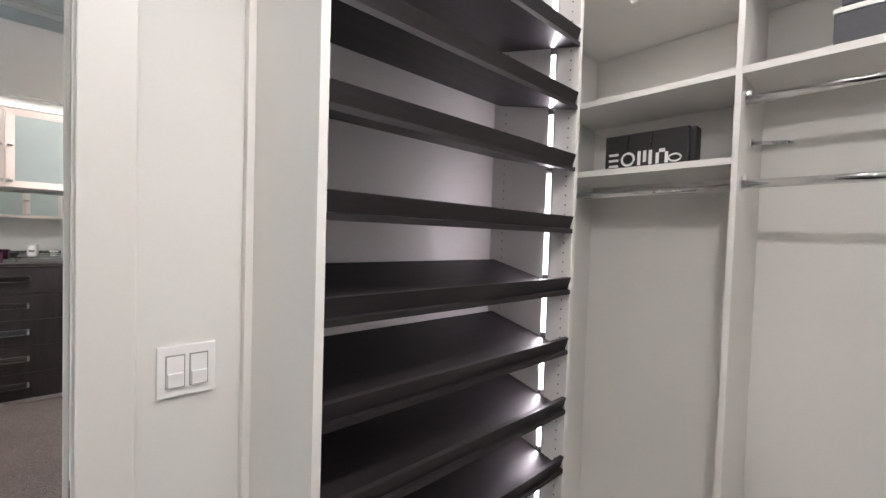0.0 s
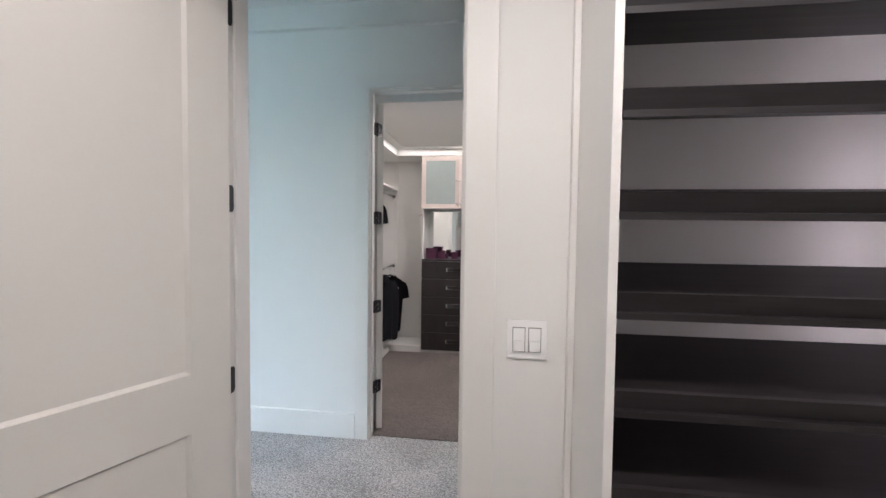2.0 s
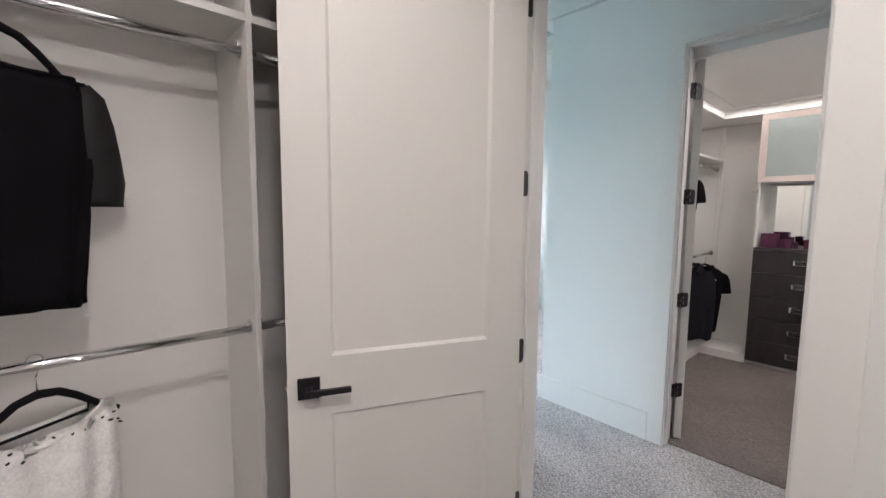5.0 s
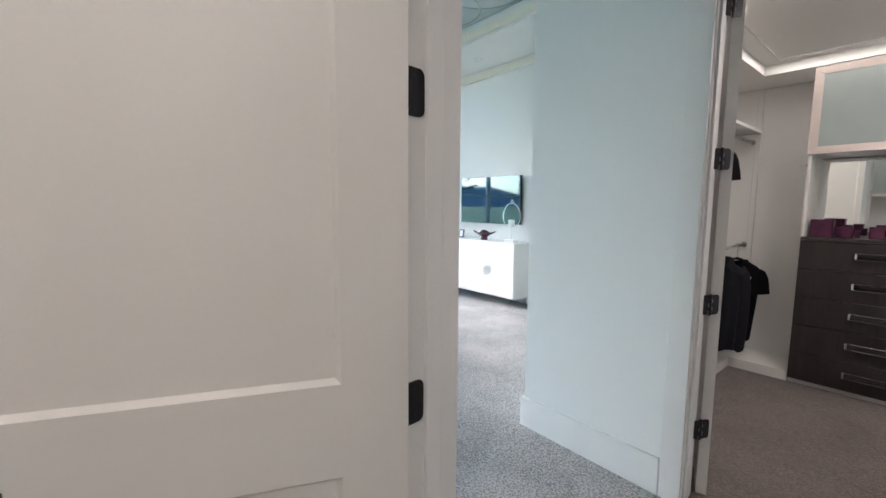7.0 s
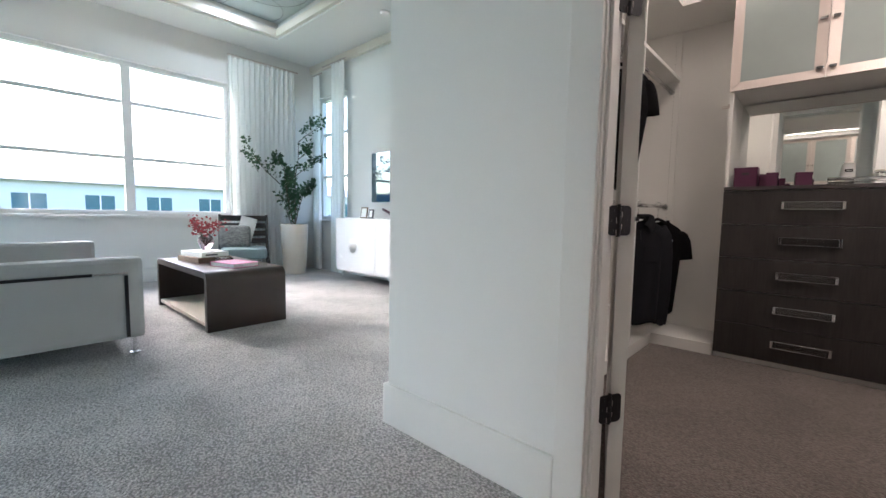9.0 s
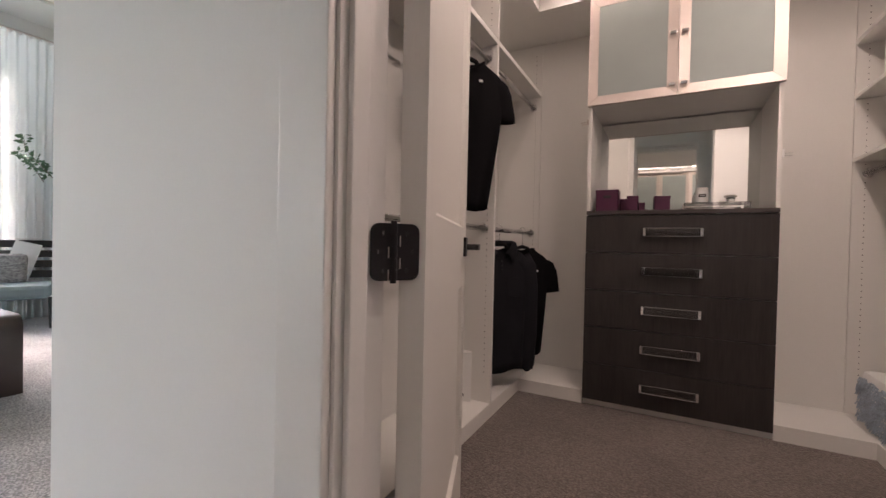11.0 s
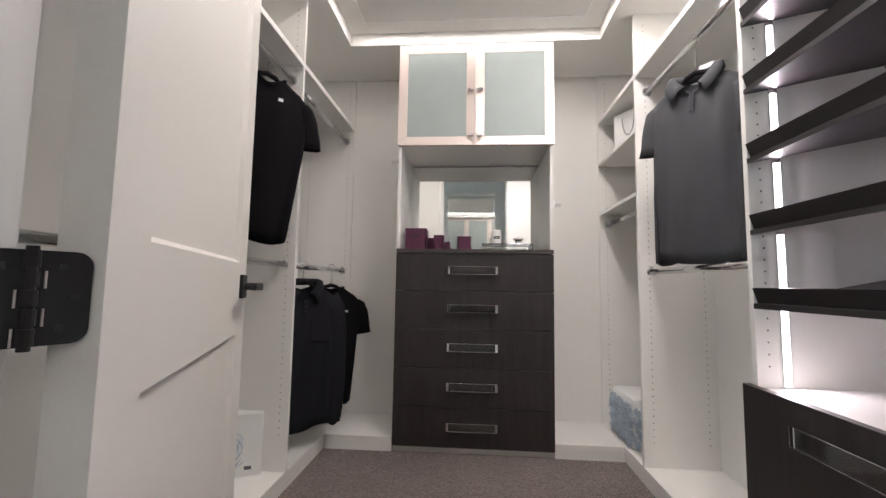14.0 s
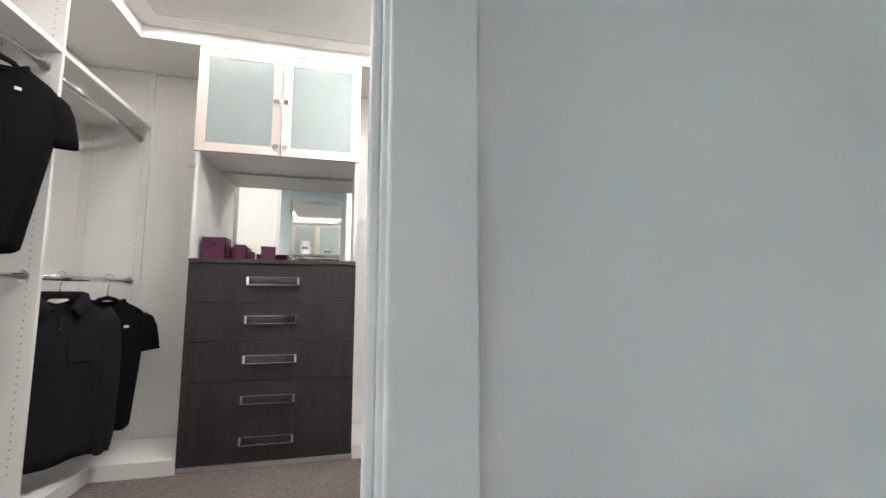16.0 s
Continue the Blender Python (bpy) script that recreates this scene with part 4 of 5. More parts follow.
# first closet, east: pale sheer top
g = garment("lace_top", "white lace top hanging on a rod", "blouse", pose(2.10, -0.20, 1.719, 0, 0, -60), LACE, 0.20, 0.72, "elbow", False, seed=21, wide_neck=True)


# ---- things on shelves and counter ----
def bin_box(x, y, z, w, d, h, label, slot=False, turn=0):
    """A lidless card bin with walls, an optional hand slot."""
    u = thing("storage_bin", label, "bin", pose(x, y, z, 0, 0, turn), "purple bins")
    t = 0.004
    bm = bmesh.new()
    for a in ((-w / 2, w / 2, -d / 2, d / 2, 0, t), (-w / 2, w / 2, -d / 2, -d / 2 + t, 0, h), (-w / 2, w / 2, d / 2 - t, d / 2, 0, h), (-w / 2, -w / 2 + t, -d / 2, d / 2, 0, h), (w / 2 - t, w / 2, -d / 2, d / 2, 0, h)):
        add_box(bm, *a)
    part("body", bm, PURPLE, u)
    part("rim", box(-w / 2 - 0.002, w / 2 + 0.002, -d / 2 - 0.002, -d / 2, h - 0.016, h, 0.0008), PURPLE, u)
    if slot:
        # no opening is cut: a flat black bar carries the slot's inner shade
        part("slot", tube([(-w * 0.16, -d / 2 - 0.001, h * 0.68), (-w * 0.16 + 0.001, -d / 2 - 0.0012, h * 0.68), (w * 0.16, -d / 2 - 0.0012, h * 0.68)], 0.008, 10, side=(0, 1, 0), squash=0.2), BLACKCARD, u, "hand slot with its inner shade painted as a dark bar")
    return u


CT = 1.162
bin_box(-0.285, 5.06, CT, 0.125, 0.12, 0.130, "large purple card bin with a hand slot on the counter", True)
bin_box(-0.145, 5.02, CT, 0.058, 0.07, 0.088, "narrow purple card bin on the counter")
bin_box(0.003, 5.06, CT, 0.078, 0.085, 0.085, "small purple card bin on the counter", turn=6)

bin_box(-0.196, 5.12, CT, 0.042, 0.06, 0.082, "narrow purple card bin behind the others on the counter")
bin_box(-0.100, 5.10, CT, 0.030, 0.05, 0.056, "tiny purple card bin on the counter")

u = thing("acrylic_riser", "clear acrylic display riser on the dark counter", "riser")
part("top", box(0.115, 0.425, 5.08, 5.27, CT + 0.045, CT + 0.051, 0.001), ACRYLIC, u)
part("leg", box(0.115, 0.121, 5.08, 5.27, CT, CT + 0.045, 0.001), ACRYLIC, u)
part("leg", box(0.419, 0.425, 5.08, 5.27, CT, CT + 0.045, 0.001), ACRYLIC, u)
u = thing("candle_jar", "white lidded jar with a black label on the riser", "jar")
part("jar", lathe([(0.0, 0), (0.030, 0.0), (0.032, 0.006), (0.032, 0.068), (0.029, 0.074)], 24, (0.207, 5.17, CT + 0.051)), BRIGHTWHITE, u, smooth=False)
part("lid", lathe([(0.027, 0.074), (0.029, 0.079), (0.029, 0.090), (0.0, 0.092)], 24, (0.207, 5.17, CT + 0.051)), BRIGHTWHITE, u)
part("label", box(0.189, 0.225, 5.136, 5.1395, CT + 0.085, CT + 0.102), BLACKCARD, u, "black label with a pale bar")
part("label_bar", box(0.196, 0.218, 5.1345, 5.136, CT + 0.092, CT + 0.095), BRIGHTWHITE, u)
u = thing("perfume_bottle", "small clear bottle with a wide pale cap on the riser", "bottle")
part("bottle", lathe([(0.0, 0), (0.020, 0.0), (0.022, 0.004), (0.022, 0.026), (0.012, 0.032)], 20, (0.345, 5.18, CT + 0.051)), ACRYLIC, u)
part("cap", lathe([(0.03, 0.032), (0.033, 0.036), (0.028, 0.044), (0.0, 0.046)], 20, (0.345, 5.18, CT + 0.051)), pmat("pale_cap", (0.78, 0.75, 0.68), 0.3, 0.0), u)


def fringe_basket(name, label, m, w, d, h):
    """A soft bin covered with many short loops of yarn."""
    u = thing(name, label, "basket", m)
    part("body", box(-w / 2, w / 2, -d / 2, d / 2, 0, h, 0.03), BRIGHTWHITE, u)
    rnd = random.Random(9)
    bm = bmesh.new()
    for k in range(900):
        side = rnd.random()
        z = rnd.uniform(0.02, h * 0.86)
        if side < 0.5:
            p, n = Vector((rnd.uniform(-w / 2, w / 2), -d / 2, z)), Vector((rnd.uniform(-0.4, 0.4), -1, rnd.uniform(-0.2, 0.5)))
        else:
            p, n = Vector((-w / 2, rnd.uniform(-d / 2, d / 2), z)), Vector((-1, rnd.uniform(-0.4, 0.4), rnd.uniform(-0.2, 0.5)))
        n.normalize()
        L = rnd.uniform(0.012, 0.022)
        add_tube(bm, [p, p + n * L * 0.6 + Vector((0, 0, 0.006)), p + n * L - Vector((0, 0, 0.012))], [0.0045, 0.005, 0.003], 5)
    f = part("fringe", bm, BLUEFAB, u, "pale blue yarn fringe")
    return u


fringe_basket("yarn_basket", "pale blue fringed soft basket on the white closet bottom", pose(1.075, 5.07, 0.085), 0.30, 0.34, 0.27)
u = thing("gift_bag", "white paper bag with blue sketch behind the door", "bag", pose(-1.0, 4.43, 0.085, 0, 0, 24))
part("body", box(-0.10, 0.10, -0.045, 0.045, 0, 0.27, 0.002), BRIGHTWHITE, u)
rnd = random.Random(6)
sketch = bmesh.new()
for k in range(70):
    r, a0 = rnd.uniform(0.012, 0.066), rnd.uniform(0, 6.28)
    cx, cz = -0.035 + rnd.gauss(0, 0.008), 0.125 + rnd.gauss(0, 0.008)
    add_tube(sketch, [(max(-0.097, cx + r * math.cos(a0 + q * 0.2)), -0.0458, cz + 1.25 * r * math.sin(a0 + q * 0.2)) for q in range(5)], 0.0016, 4)
part("print", sketch, BLUEFAB, u, "pale blue sketched print")
part("print", box(0.03, 0.06, -0.0465, -0.0455, 0.03, 0.045), GREYBOX, u)
u = thing("gift_bag", "white paper bag with a grey cord handle on the shelf", "bag", pose(1.03, 5.05, 1.785, 0, 0, -62))
part("body", box(-0.11, 0.11, -0.05, 0.05, 0, 0.235, 0.002), BRIGHTWHITE, u)
part("cord", tube([(0.045 * math.cos(a), -0.053, 0.20 + 0.115 * math.sin(a)) for a in [math.pi * (1 + k / 12) for k in range(13)]], 0.0022, 6), GREYBOX, u)

# bag lying on the shelf of the first closet
u = thing("shopping_bag", "black paper shopping bag with pale printed mark on the shelf", "bag", pose(2.135, 0.842, 1.790, 0, 0, -90))
part("body", box(-0.175, 0.150, 0.0, 0.075, 0, 0.152, 0.002), BLACKCARD, u)
part("gusset", box(0.152, 0.172, 0.01, 0.07, 0, 0.148, 0.002), BLACKCARD, u)
# its maker's mark as plain shapes: a bar, a ring and two blocks with gaps
bm = bmesh.new()
for x0, x1, z0, z1 in ((-0.157, -0.117, 0.018, 0.028), (-0.157, -0.117, 0.042, 0.052), (-0.157, -0.117, 0.066, 0.076),
                       (-0.037, -0.025, 0.018, 0.076), (-0.015, -0.003, 0.030, 0.076), (0.007, 0.019, 0.018, 0.076),
                       (0.034, 0.046, 0.018, 0.062), (0.068, 0.080, 0.018, 0.062), (0.046, 0.068, 0.062, 0.076)):
    add_box(bm, x0, x1, -0.0027, -0.0003, z0, z1)
add_tube(bm, [(-0.077 + 0.025 * math.cos(k * math.pi / 10), -0.0012, 0.047 + 0.025 * math.sin(k * math.pi / 10)) for k in range(21)], 0.0050, 6)
part("mark", bm, WHITEMARK, u, "pale raised mark")
for x in (-0.075, 0.02):
    part("cord", tube([(x, -0.003, 0.148), (x - 0.004, -0.003, 0.11), (x - 0.008, -0.003, 0.075)], 0.003, 6), BLACKMETAL, u)
part("bow", tube([(0.105 + 0.022 * math.cos(a), -0.004, 0.035 + 0.014 * math.sin(a)) for a in [2 * math.pi * k / 12 for k in range(13)]], 0.0035, 6), WHITEMARK, u)
# boxes on the upper shelf
for z, w in ((2.087, 0.36), (2.205, 0.33)):
    u = thing("storage_box", "dark grey storage box with pale lid edge on the top shelf", "box", pose(2.21, 0.12, z), "stacked grey boxes")
    part("body", box(-0.14, 0.14, -w / 2, w / 2, 0, 0.095, 0.003), GREYBOX, u)
    part("lid", box(-0.143, 0.143, -w / 2 - 0.003, w / 2 + 0.003, 0.096, 0.112, 0.002), BRIGHTWHITE, u)
# slim bodies for the assumed light tapes on the tray ceilings; none is seen
for tray in (TRAY_A, TRAY_B):
    x0, x1, y0, y1 = tray[0] + TAPE_IN, tray[1] - TAPE_IN, tray[2] + TAPE_IN, tray[3] - TAPE_IN
    u = thing("assumed_light_tape", "assumed slim light tape along the edge of the tray ceiling, unseen", "light strip", group="ceiling light tapes")
    for b in ((x0, x1, y0 - 0.005, y0 + 0.005), (x0, x1, y1 - 0.005, y1 + 0.005), (x0 - 0.005, x0 + 0.005, y0, y1), (x1 - 0.005, x1 + 0.005, y0, y1)):
        part("tape", box(*b, 2.479, TRAY), PLASTIC, u)
# ceiling lights: slim round wafers round each lamp, the seen one and the added ones
for x, y, z, w, tint in DOWNLIGHTS_AND_FILL:
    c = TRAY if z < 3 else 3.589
    u = thing("ceiling_or_fill_light", "slim round white ceiling light, mostly added as unseen fill", "ceiling light", group="ceiling lights")
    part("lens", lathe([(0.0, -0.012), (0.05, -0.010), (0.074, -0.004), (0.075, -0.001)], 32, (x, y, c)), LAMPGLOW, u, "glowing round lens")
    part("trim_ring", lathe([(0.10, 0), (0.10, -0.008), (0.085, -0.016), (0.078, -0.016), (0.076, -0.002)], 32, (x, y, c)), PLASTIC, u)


# ---- bedroom shell ----
SHEERWHITE = bpy.data.materials.new("white_curtain_cloth")
SHEERWHITE.use_nodes = True
n_, l_ = SHEERWHITE.node_tree.nodes, SHEERWHITE.node_tree.links
tr = n_.new("ShaderNodeBsdfTranslucent")
tr.inputs["Color"].default_value = (0.88, 0.91, 0.90, 1)
mx = n_.new("ShaderNodeMixShader")
mx.inputs[0].default_value = 0.35
wv = n_.new("ShaderNodeTexNoise")
wv.inputs["Scale"].default_value = 300
bp_ = n_.new("ShaderNodeBump")
bp_.inputs["Strength"].default_value = 0.15
l_.new(wv.outputs["Fac"], bp_.inputs["Height"])
pb_ = n_["Principled BSDF"]
l_.new(bp_.outputs["Normal"], pb_.inputs["Normal"])
pb_.inputs["Base Color"].default_value, pb_.inputs["Roughness"].default_value = (0.88, 0.88, 0.86, 1), 0.9
l_.new(pb_.outputs[0], mx.inputs[1])
l_.new(tr.outputs[0], mx.inputs[2])
l_.new(mx.outputs[0], n_["Material Output"].inputs["Surface"])

ESPRESSO = pmat("espresso_leather", (0.030, 0.018, 0.014), 0.33, var=0.2, scale=5, fine=220, bump=0.12, dist=0.0006)
LACQUER = pmat("white_lacquer", (0.80, 0.80, 0.79), 0.25, var=0.01, bump=0)
SILVERLEAF = pmat("silver_cast", (0.70, 0.69, 0.67), 0.3, 1.0, var=0.08, fine=90, bump=0.2)
SCREEN = pmat("black_screen", (0.006, 0.010, 0.016), 0.04, var=0.0, bump=0, rvar=0.01, spec=1.0, coat=1.0)
SCREEN.node_tree.nodes["Principled BSDF"].inputs["Specular Tint"].default_value = (0.30, 0.75, 1.0, 1)
STONEPOT = pmat("cream_stone", (0.66, 0.60, 0.52), 0.7, var=0.06, fine=60, bump=0.15)
BARK = pmat("grey_bark", (0.13, 0.095, 0.07), 0.85, var=0.3, fine=60, bump=0.4)
LEAF = pmat("green_leaf", (0.045, 0.105, 0.045), 0.5, var=0.4, scale=6, fine=30, bump=0.05)
SOFACLOTH = pmat("pale_grey_upholstery", (0.42, 0.43, 0.43), 0.9, var=0.06, fine=400, bump=0.3, dist=0.001)
SEATCLOTH = pmat("blue_grey_upholstery", (0.16, 0.21, 0.22), 0.85, var=0.1, fine=400, bump=0.3, dist=0.001)
DARKWOOD = pmat("black_stained_wood", (0.022, 0.018, 0.016), 0.4, var=0.3, fine=40, bump=0.1)
PINK = pmat("pink_cloth_cover", (0.62, 0.20, 0.36), 0.55, var=0.05)
RATTAN = pmat("brown_tray", (0.17, 0.115, 0.075), 0.6, var=0.2, fine=120, bump=0.3)
REDLEAF = pmat("red_blossom", (0.42, 0.07, 0.08), 0.7, var=0.35, scale=20)
CREAM = pmat("cream_trim", (0.76, 0.71, 0.62), 0.5, var=0.02)
CEILBLUE = pmat("ceiling_wallcovering", (0.50, 0.56, 0.56), 0.5, var=0.05, scale=4, fine=90, bump=0.1)
CEILLINE = pmat("ceiling_relief_line", (0.30, 0.34, 0.35), 0.5, var=0.2)
AMBER = glow("amber_glass_glow", (1.0, 0.50, 0.22), 0.5)
THROW = pmat("white_throw", (0.74, 0.72, 0.69), 0.95, var=0.08, fine=160, bump=0.7, dist=0.003)
PILLOW = pmat("patterned_pillow", (0.22, 0.21, 0.20), 0.9, var=0.75, scale=22, fine=60, bump=0.3, stretch=(1, 1, 3))
SMOKED = clear("smoked_glass", (0.55, 0.40, 0.42), 0.05, 1.45)

BX0, BX1, BY0, BY1 = -6.40, -1.42, -2.50, 5.40


def window_wall(name, along, a0, a1, d0, d1, w0, w1, z0, z1, label):
    """A wall with one window opening from w0 to w1."""
    bm = bmesh.new()
    for p0, p1, q0, q1 in ((a0, w0, 0, 3.6), (w1, a1, 0, 3.6), (w0, w1, 0, z0), (w0, w1, z1, 3.6)):
        if along == "y":
            add_box(bm, d0, d1, p0, p1, q0, q1)
        else:
            add_box(bm, p0, p1, d0, d1, q0, q1)
    return struct(name, bm, PAINT, label, "wall")


WY0, WY1, WZ0, WZ1 = 1.64, 4.04, 0.885, 2.80
window_wall("wall_bedroom_west", "y", BY0 - 0.12, BY1 + 0.12, BX0 - 0.16, BX0, WY0, WY1, WZ0, WZ1, "pale painted bedroom wall with a large window")
window_wall("wall_bedroom_north", "x", BX0, -1.30, BY1, BY1 + 0.16, -6.23, -5.40, 0.84, 2.84, "pale painted bedroom wall with a narrow window")
# this opening and its window are unseen, added as a way in for light
window_wall("wall_bedroom_south", "x", BX0, -1.30, BY0 - 0.16, BY0, -6.0, -3.6, 0.12, 2.80, "pale painted bedroom wall with an opening for the added window")
struct("wall_bedroom_east", box(-1.42, -1.30, BY0, -1.29, 0, 3.6), PAINT, "pale painted bedroom wall", "wall")
tray_ceiling("ceiling_bedroom", BX0, -1.30, BY0, BY1, -5.75, -2.1, -1.6, 4.49, HIGH, 3.60, "white bedroom ceiling with a raised tray")
struct("ceiling_panel", box(-5.74, -2.11, -1.59, 4.48, 3.590, 3.598), CEILBLUE, "pale blue patterned panel in the bedroom tray ceiling", "ceiling")
bm = bmesh.new()
for i in range(6):
    for j in range(9):
        cx, cy = -5.55 + i * 0.66, -1.3 + j * 0.66
        pts = [(min(-2.13, max(-5.72, cx + 0.44 * math.cos(a))), min(4.46, max(-1.57, cy + 0.44 * math.sin(a))), 3.588) for a in [2 * math.pi * k / 20 for k in range(21)]]
        add_tube(bm, pts, 0.004, 5)
tagged(struct("ceiling_relief", bm, CEILLINE, "raised interlocking rings on the bedroom ceiling", "ceiling"), kind="stuff")
for name, b in (("trim_tray_north", (-5.75, -2.1, 4.435, 4.49)), ("trim_tray_west", (-5.75, -5.695, -1.6, 4.435))):
    struct(name, box(*b, 3.40, 3.50, 0.01), CREAM, "cream tray ceiling moulding", "trim")
struct("crown_bedroom_north", box(-6.4, -1.30, 5.34, 5.40, 3.26, 3.38, 0.012), CREAM, "cream crown moulding", "trim")
baseboard("baseboard_bedroom_north", -6.38, -1.32, 5.384, 5.399)
baseboard("baseboard_bedroom_west", -6.399, -6.384, -2.48, 5.384)
struct("trim_hall_opening", box(-1.42, -1.302, 1.41, 2.806, HALL_TOP, 3.6), PAINT, "painted header over the hall opening", "wall")


def window(name, along, w0, w1, z0, z1, depth, cross, rails, label):
    """A white window: frame, vertical and horizontal bars, panes and a sill. depth: its plane."""
    u = tagged(thing(name, label, "window"), kind="structure")
    f = 0.055

    def bar(a0, a1, q0, q1, t=0.03):
        return box(depth - t, depth + t, a0, a1, q0, q1, 0.004) if along == "y" else box(a0, a1, depth - t, depth + t, q0, q1, 0.004)
    for a0, a1, q0, q1 in ((w0, w0 + f, z0, z1), (w1 - f, w1, z0, z1), (w0 + f, w1 - f, z0, z0 + f), (w0 + f, w1 - f, z1 - f, z1)):
        part("window_frame", bar(a0, a1, q0, q1, 0.04), LACQUER, u)
    xs = [w0 + f] + [c for c in cross] + [w1 - f]
    for c in cross:
        part("mullion", bar(c - 0.05, c + 0.05, z0 + f, z1 - f, 0.035), LACQUER, u)
    for a, b in zip(xs, xs[1:]):
        a, b = a + (0.05 if a in cross else 0), b - (0.05 if b in cross else 0)
        zs = [z0 + f] + list(rails) + [z1 - f]
        for q in rails:
            part("glazing_bar", bar(a, b, q - 0.022, q + 0.022, 0.022), LACQUER, u)
        for q0, q1 in zip(zs, zs[1:]):
            g = box(depth - 0.003, depth + 0.003, a, b, q0 + 0.02, q1 - 0.02) if along == "y" else box(a, b, depth - 0.003, depth + 0.003, q0 + 0.02, q1 - 0.02)
            pane = part("pane", g, GLASS, u)
            pane.visible_shadow = False
    s = box(depth - 0.02, depth + 0.15, w0 - 0.03, w1 + 0.03, z0 - 0.03, z0, 0.004) if along == "y" else box(w0 - 0.03, w1 + 0.03, depth - 0.15, depth + 0.02, z0 - 0.03, z0, 0.004)
    part("window_sill", s, LACQUER, u)
    return u


window("window_1", "y", WY0, WY1, WZ0, WZ1, -6.49, [2.84], [1.605, 2.30], "large white three-row window with overcast daylight")
# added south window: no view shows it, it brightens bedroom and hall
window("added_window_3", "x", -6.0, -3.6, 0.12, 2.80, -2.59, [-4.8], [1.9], "wide white south window, unseen and added to let in light")
window("window_2", "x", -6.23, -5.40, 0.84, 2.84, 5.49, [], [1.55, 2.245], "narrow white window beside the corner curtains")


def curtain(label, along, a0, a1, depth, z0, z1, waves, amp, seed, rod):
    """A pleated curtain with rings on a rod."""
    u = thing("curtain", label, "curtain", group="white curtains")
    rnd = random.Random(seed)
    bm = bmesh.new()
    n = waves * 10
    ph = rnd.uniform(0, 6)
    cols = []
    for i in range(n + 1):
        f = i / n
        col = []
        for k in range(9):
            g = k / 8
            a = a0 + (a1 - a0) * f + 0.012 * math.sin(5 * f + 3 * g + ph)
            d = depth + amp * (0.8 + 0.35 * g) * math.sin(2 * math.pi * waves * f + 0.5 * math.sin(4 * g + ph)) + 0.01 * math.sin(9 * f + ph)
            z = z1 + (z0 - z1) * g
            col.append(bm.verts.new((d, a, z) if along == "y" else (a, d, z)))
        cols.append(col)
    for c0, c1 in zip(cols, cols[1:]):
        for k in range(8):
            bm.faces.new((c0[k], c1[k], c1[k + 1], c0[k + 1]))
    c = part("cloth", bm, SHEERWHITE, u, smooth=True)
    for w in range(waves):
        f = (w + 0.25) / waves
        a = a0 + (a1 - a0) * f
        b = (depth - 0.012, depth + 0.012, a - 0.012, a + 0.012) if along == "y" else (a - 0.012, a + 0.012, depth - 0.012, depth + 0.012)
        part("pleat_hook", box(*b, z1 - 0.005, z1 + 0.022, 0.002), LACQUER, u)
    part("curtain_rod", tube([(depth, rod[0], z1 + 0.03), (depth, rod[1], z1 + 0.03)] if along == "y" else [(rod[0], depth, z1 + 0.03), (rod[1], depth, z1 + 0.03)], 0.012, 10), NICKEL, u)
    return u


curtain("floor-length white pleated curtain beside the large window", "y", 4.0, 5.0, -6.25, 0.015, 3.14, 13, 0.04, 2, (3.98, 5.05))
curtain("floor-length white curtain in the room corner", "x", -6.15, -5.98, 5.27, 0.015, 3.13, 3, 0.035, 3, (-6.17, -5.9))
curtain("floor-length white sheer curtain beside the narrow window", "x", -5.66, -5.30, 5.28, 0.015, 3.22, 5, 0.035, 4, (-5.9, -5.26))

# ---- bedroom furniture ----
u = thing("television", "flat black wall-mounted television with a dark glossy screen", "television")
part("screen", box(-4.68, -3.47, 5.322, 5.328, 1.118, 1.802, 0.001), SCREEN, u, "dark glossy screen")
part("housing", box(-4.683, -3.467, 5.3285, 5.362, 1.115, 1.805, 0.004), BLACKMETAL, u)
part("bracket", box(-4.25, -3.90, 5.3625, 5.399, 1.32, 1.62, 0.002), BLACKMETAL, u)

u = thing("sideboard", "white lacquered sideboard with silver flower pulls on clear legs", "sideboard")
part("body", box(-5.02, -3.235, 4.972, 5.375, 0.135, 0.88, 0.004), LACQUER, u)
for k in range(2):
    x0 = -5.02 + k * 0.8925
    part("door", box(x0 + 0.003, x0 + 0.8895, 4.95, 4.971, 0.145, 0.872, 0.003), LACQUER, u)


def rosette(parent, x, y, z):
    """A cast flower pull: stacked scalloped discs round a bud."""
    bm = bmesh.new()
    for R, n, y0, ph in ((0.100, 12, 0.000, 0.0), (0.076, 10, 0.010, 0.3), (0.052, 8, 0.019, 0.1), (0.028, 6, 0.027, 0.5)):
        loops = []
        for f, dy in ((1.0, 0.0), (1.0, 0.008), (0.82, 0.014), (0.45, 0.009)):
            loop = []
            for k in range(48):
                a = 2 * math.pi * k / 48
                pet = abs(math.cos(n * (a + ph) / 2))
                r = R * f * (0.86 + 0.14 * pet)
                loop.append(bm.verts.new((x + r * math.cos(a), y - y0 - dy * (0.55 + 0.45 * pet), z + r * math.sin(a))))
            loops.append(loop)
        for l0, l1 in zip(loops, loops[1:]):
            for k in range(48):
                bm.faces.new((l0[k], l0[(k + 1) % 48], l1[(k + 1) % 48], l1[k]))
        bm.faces.new(loops[-1])
    add_tube(bm, [(x, y, z), (x, y - 0.04, z), (x, y - 0.047, z)], [0.012, 0.012, 0.005], 10)
    return part("pull", bm, SILVERLEAF, parent, "silver flower-shaped pull")


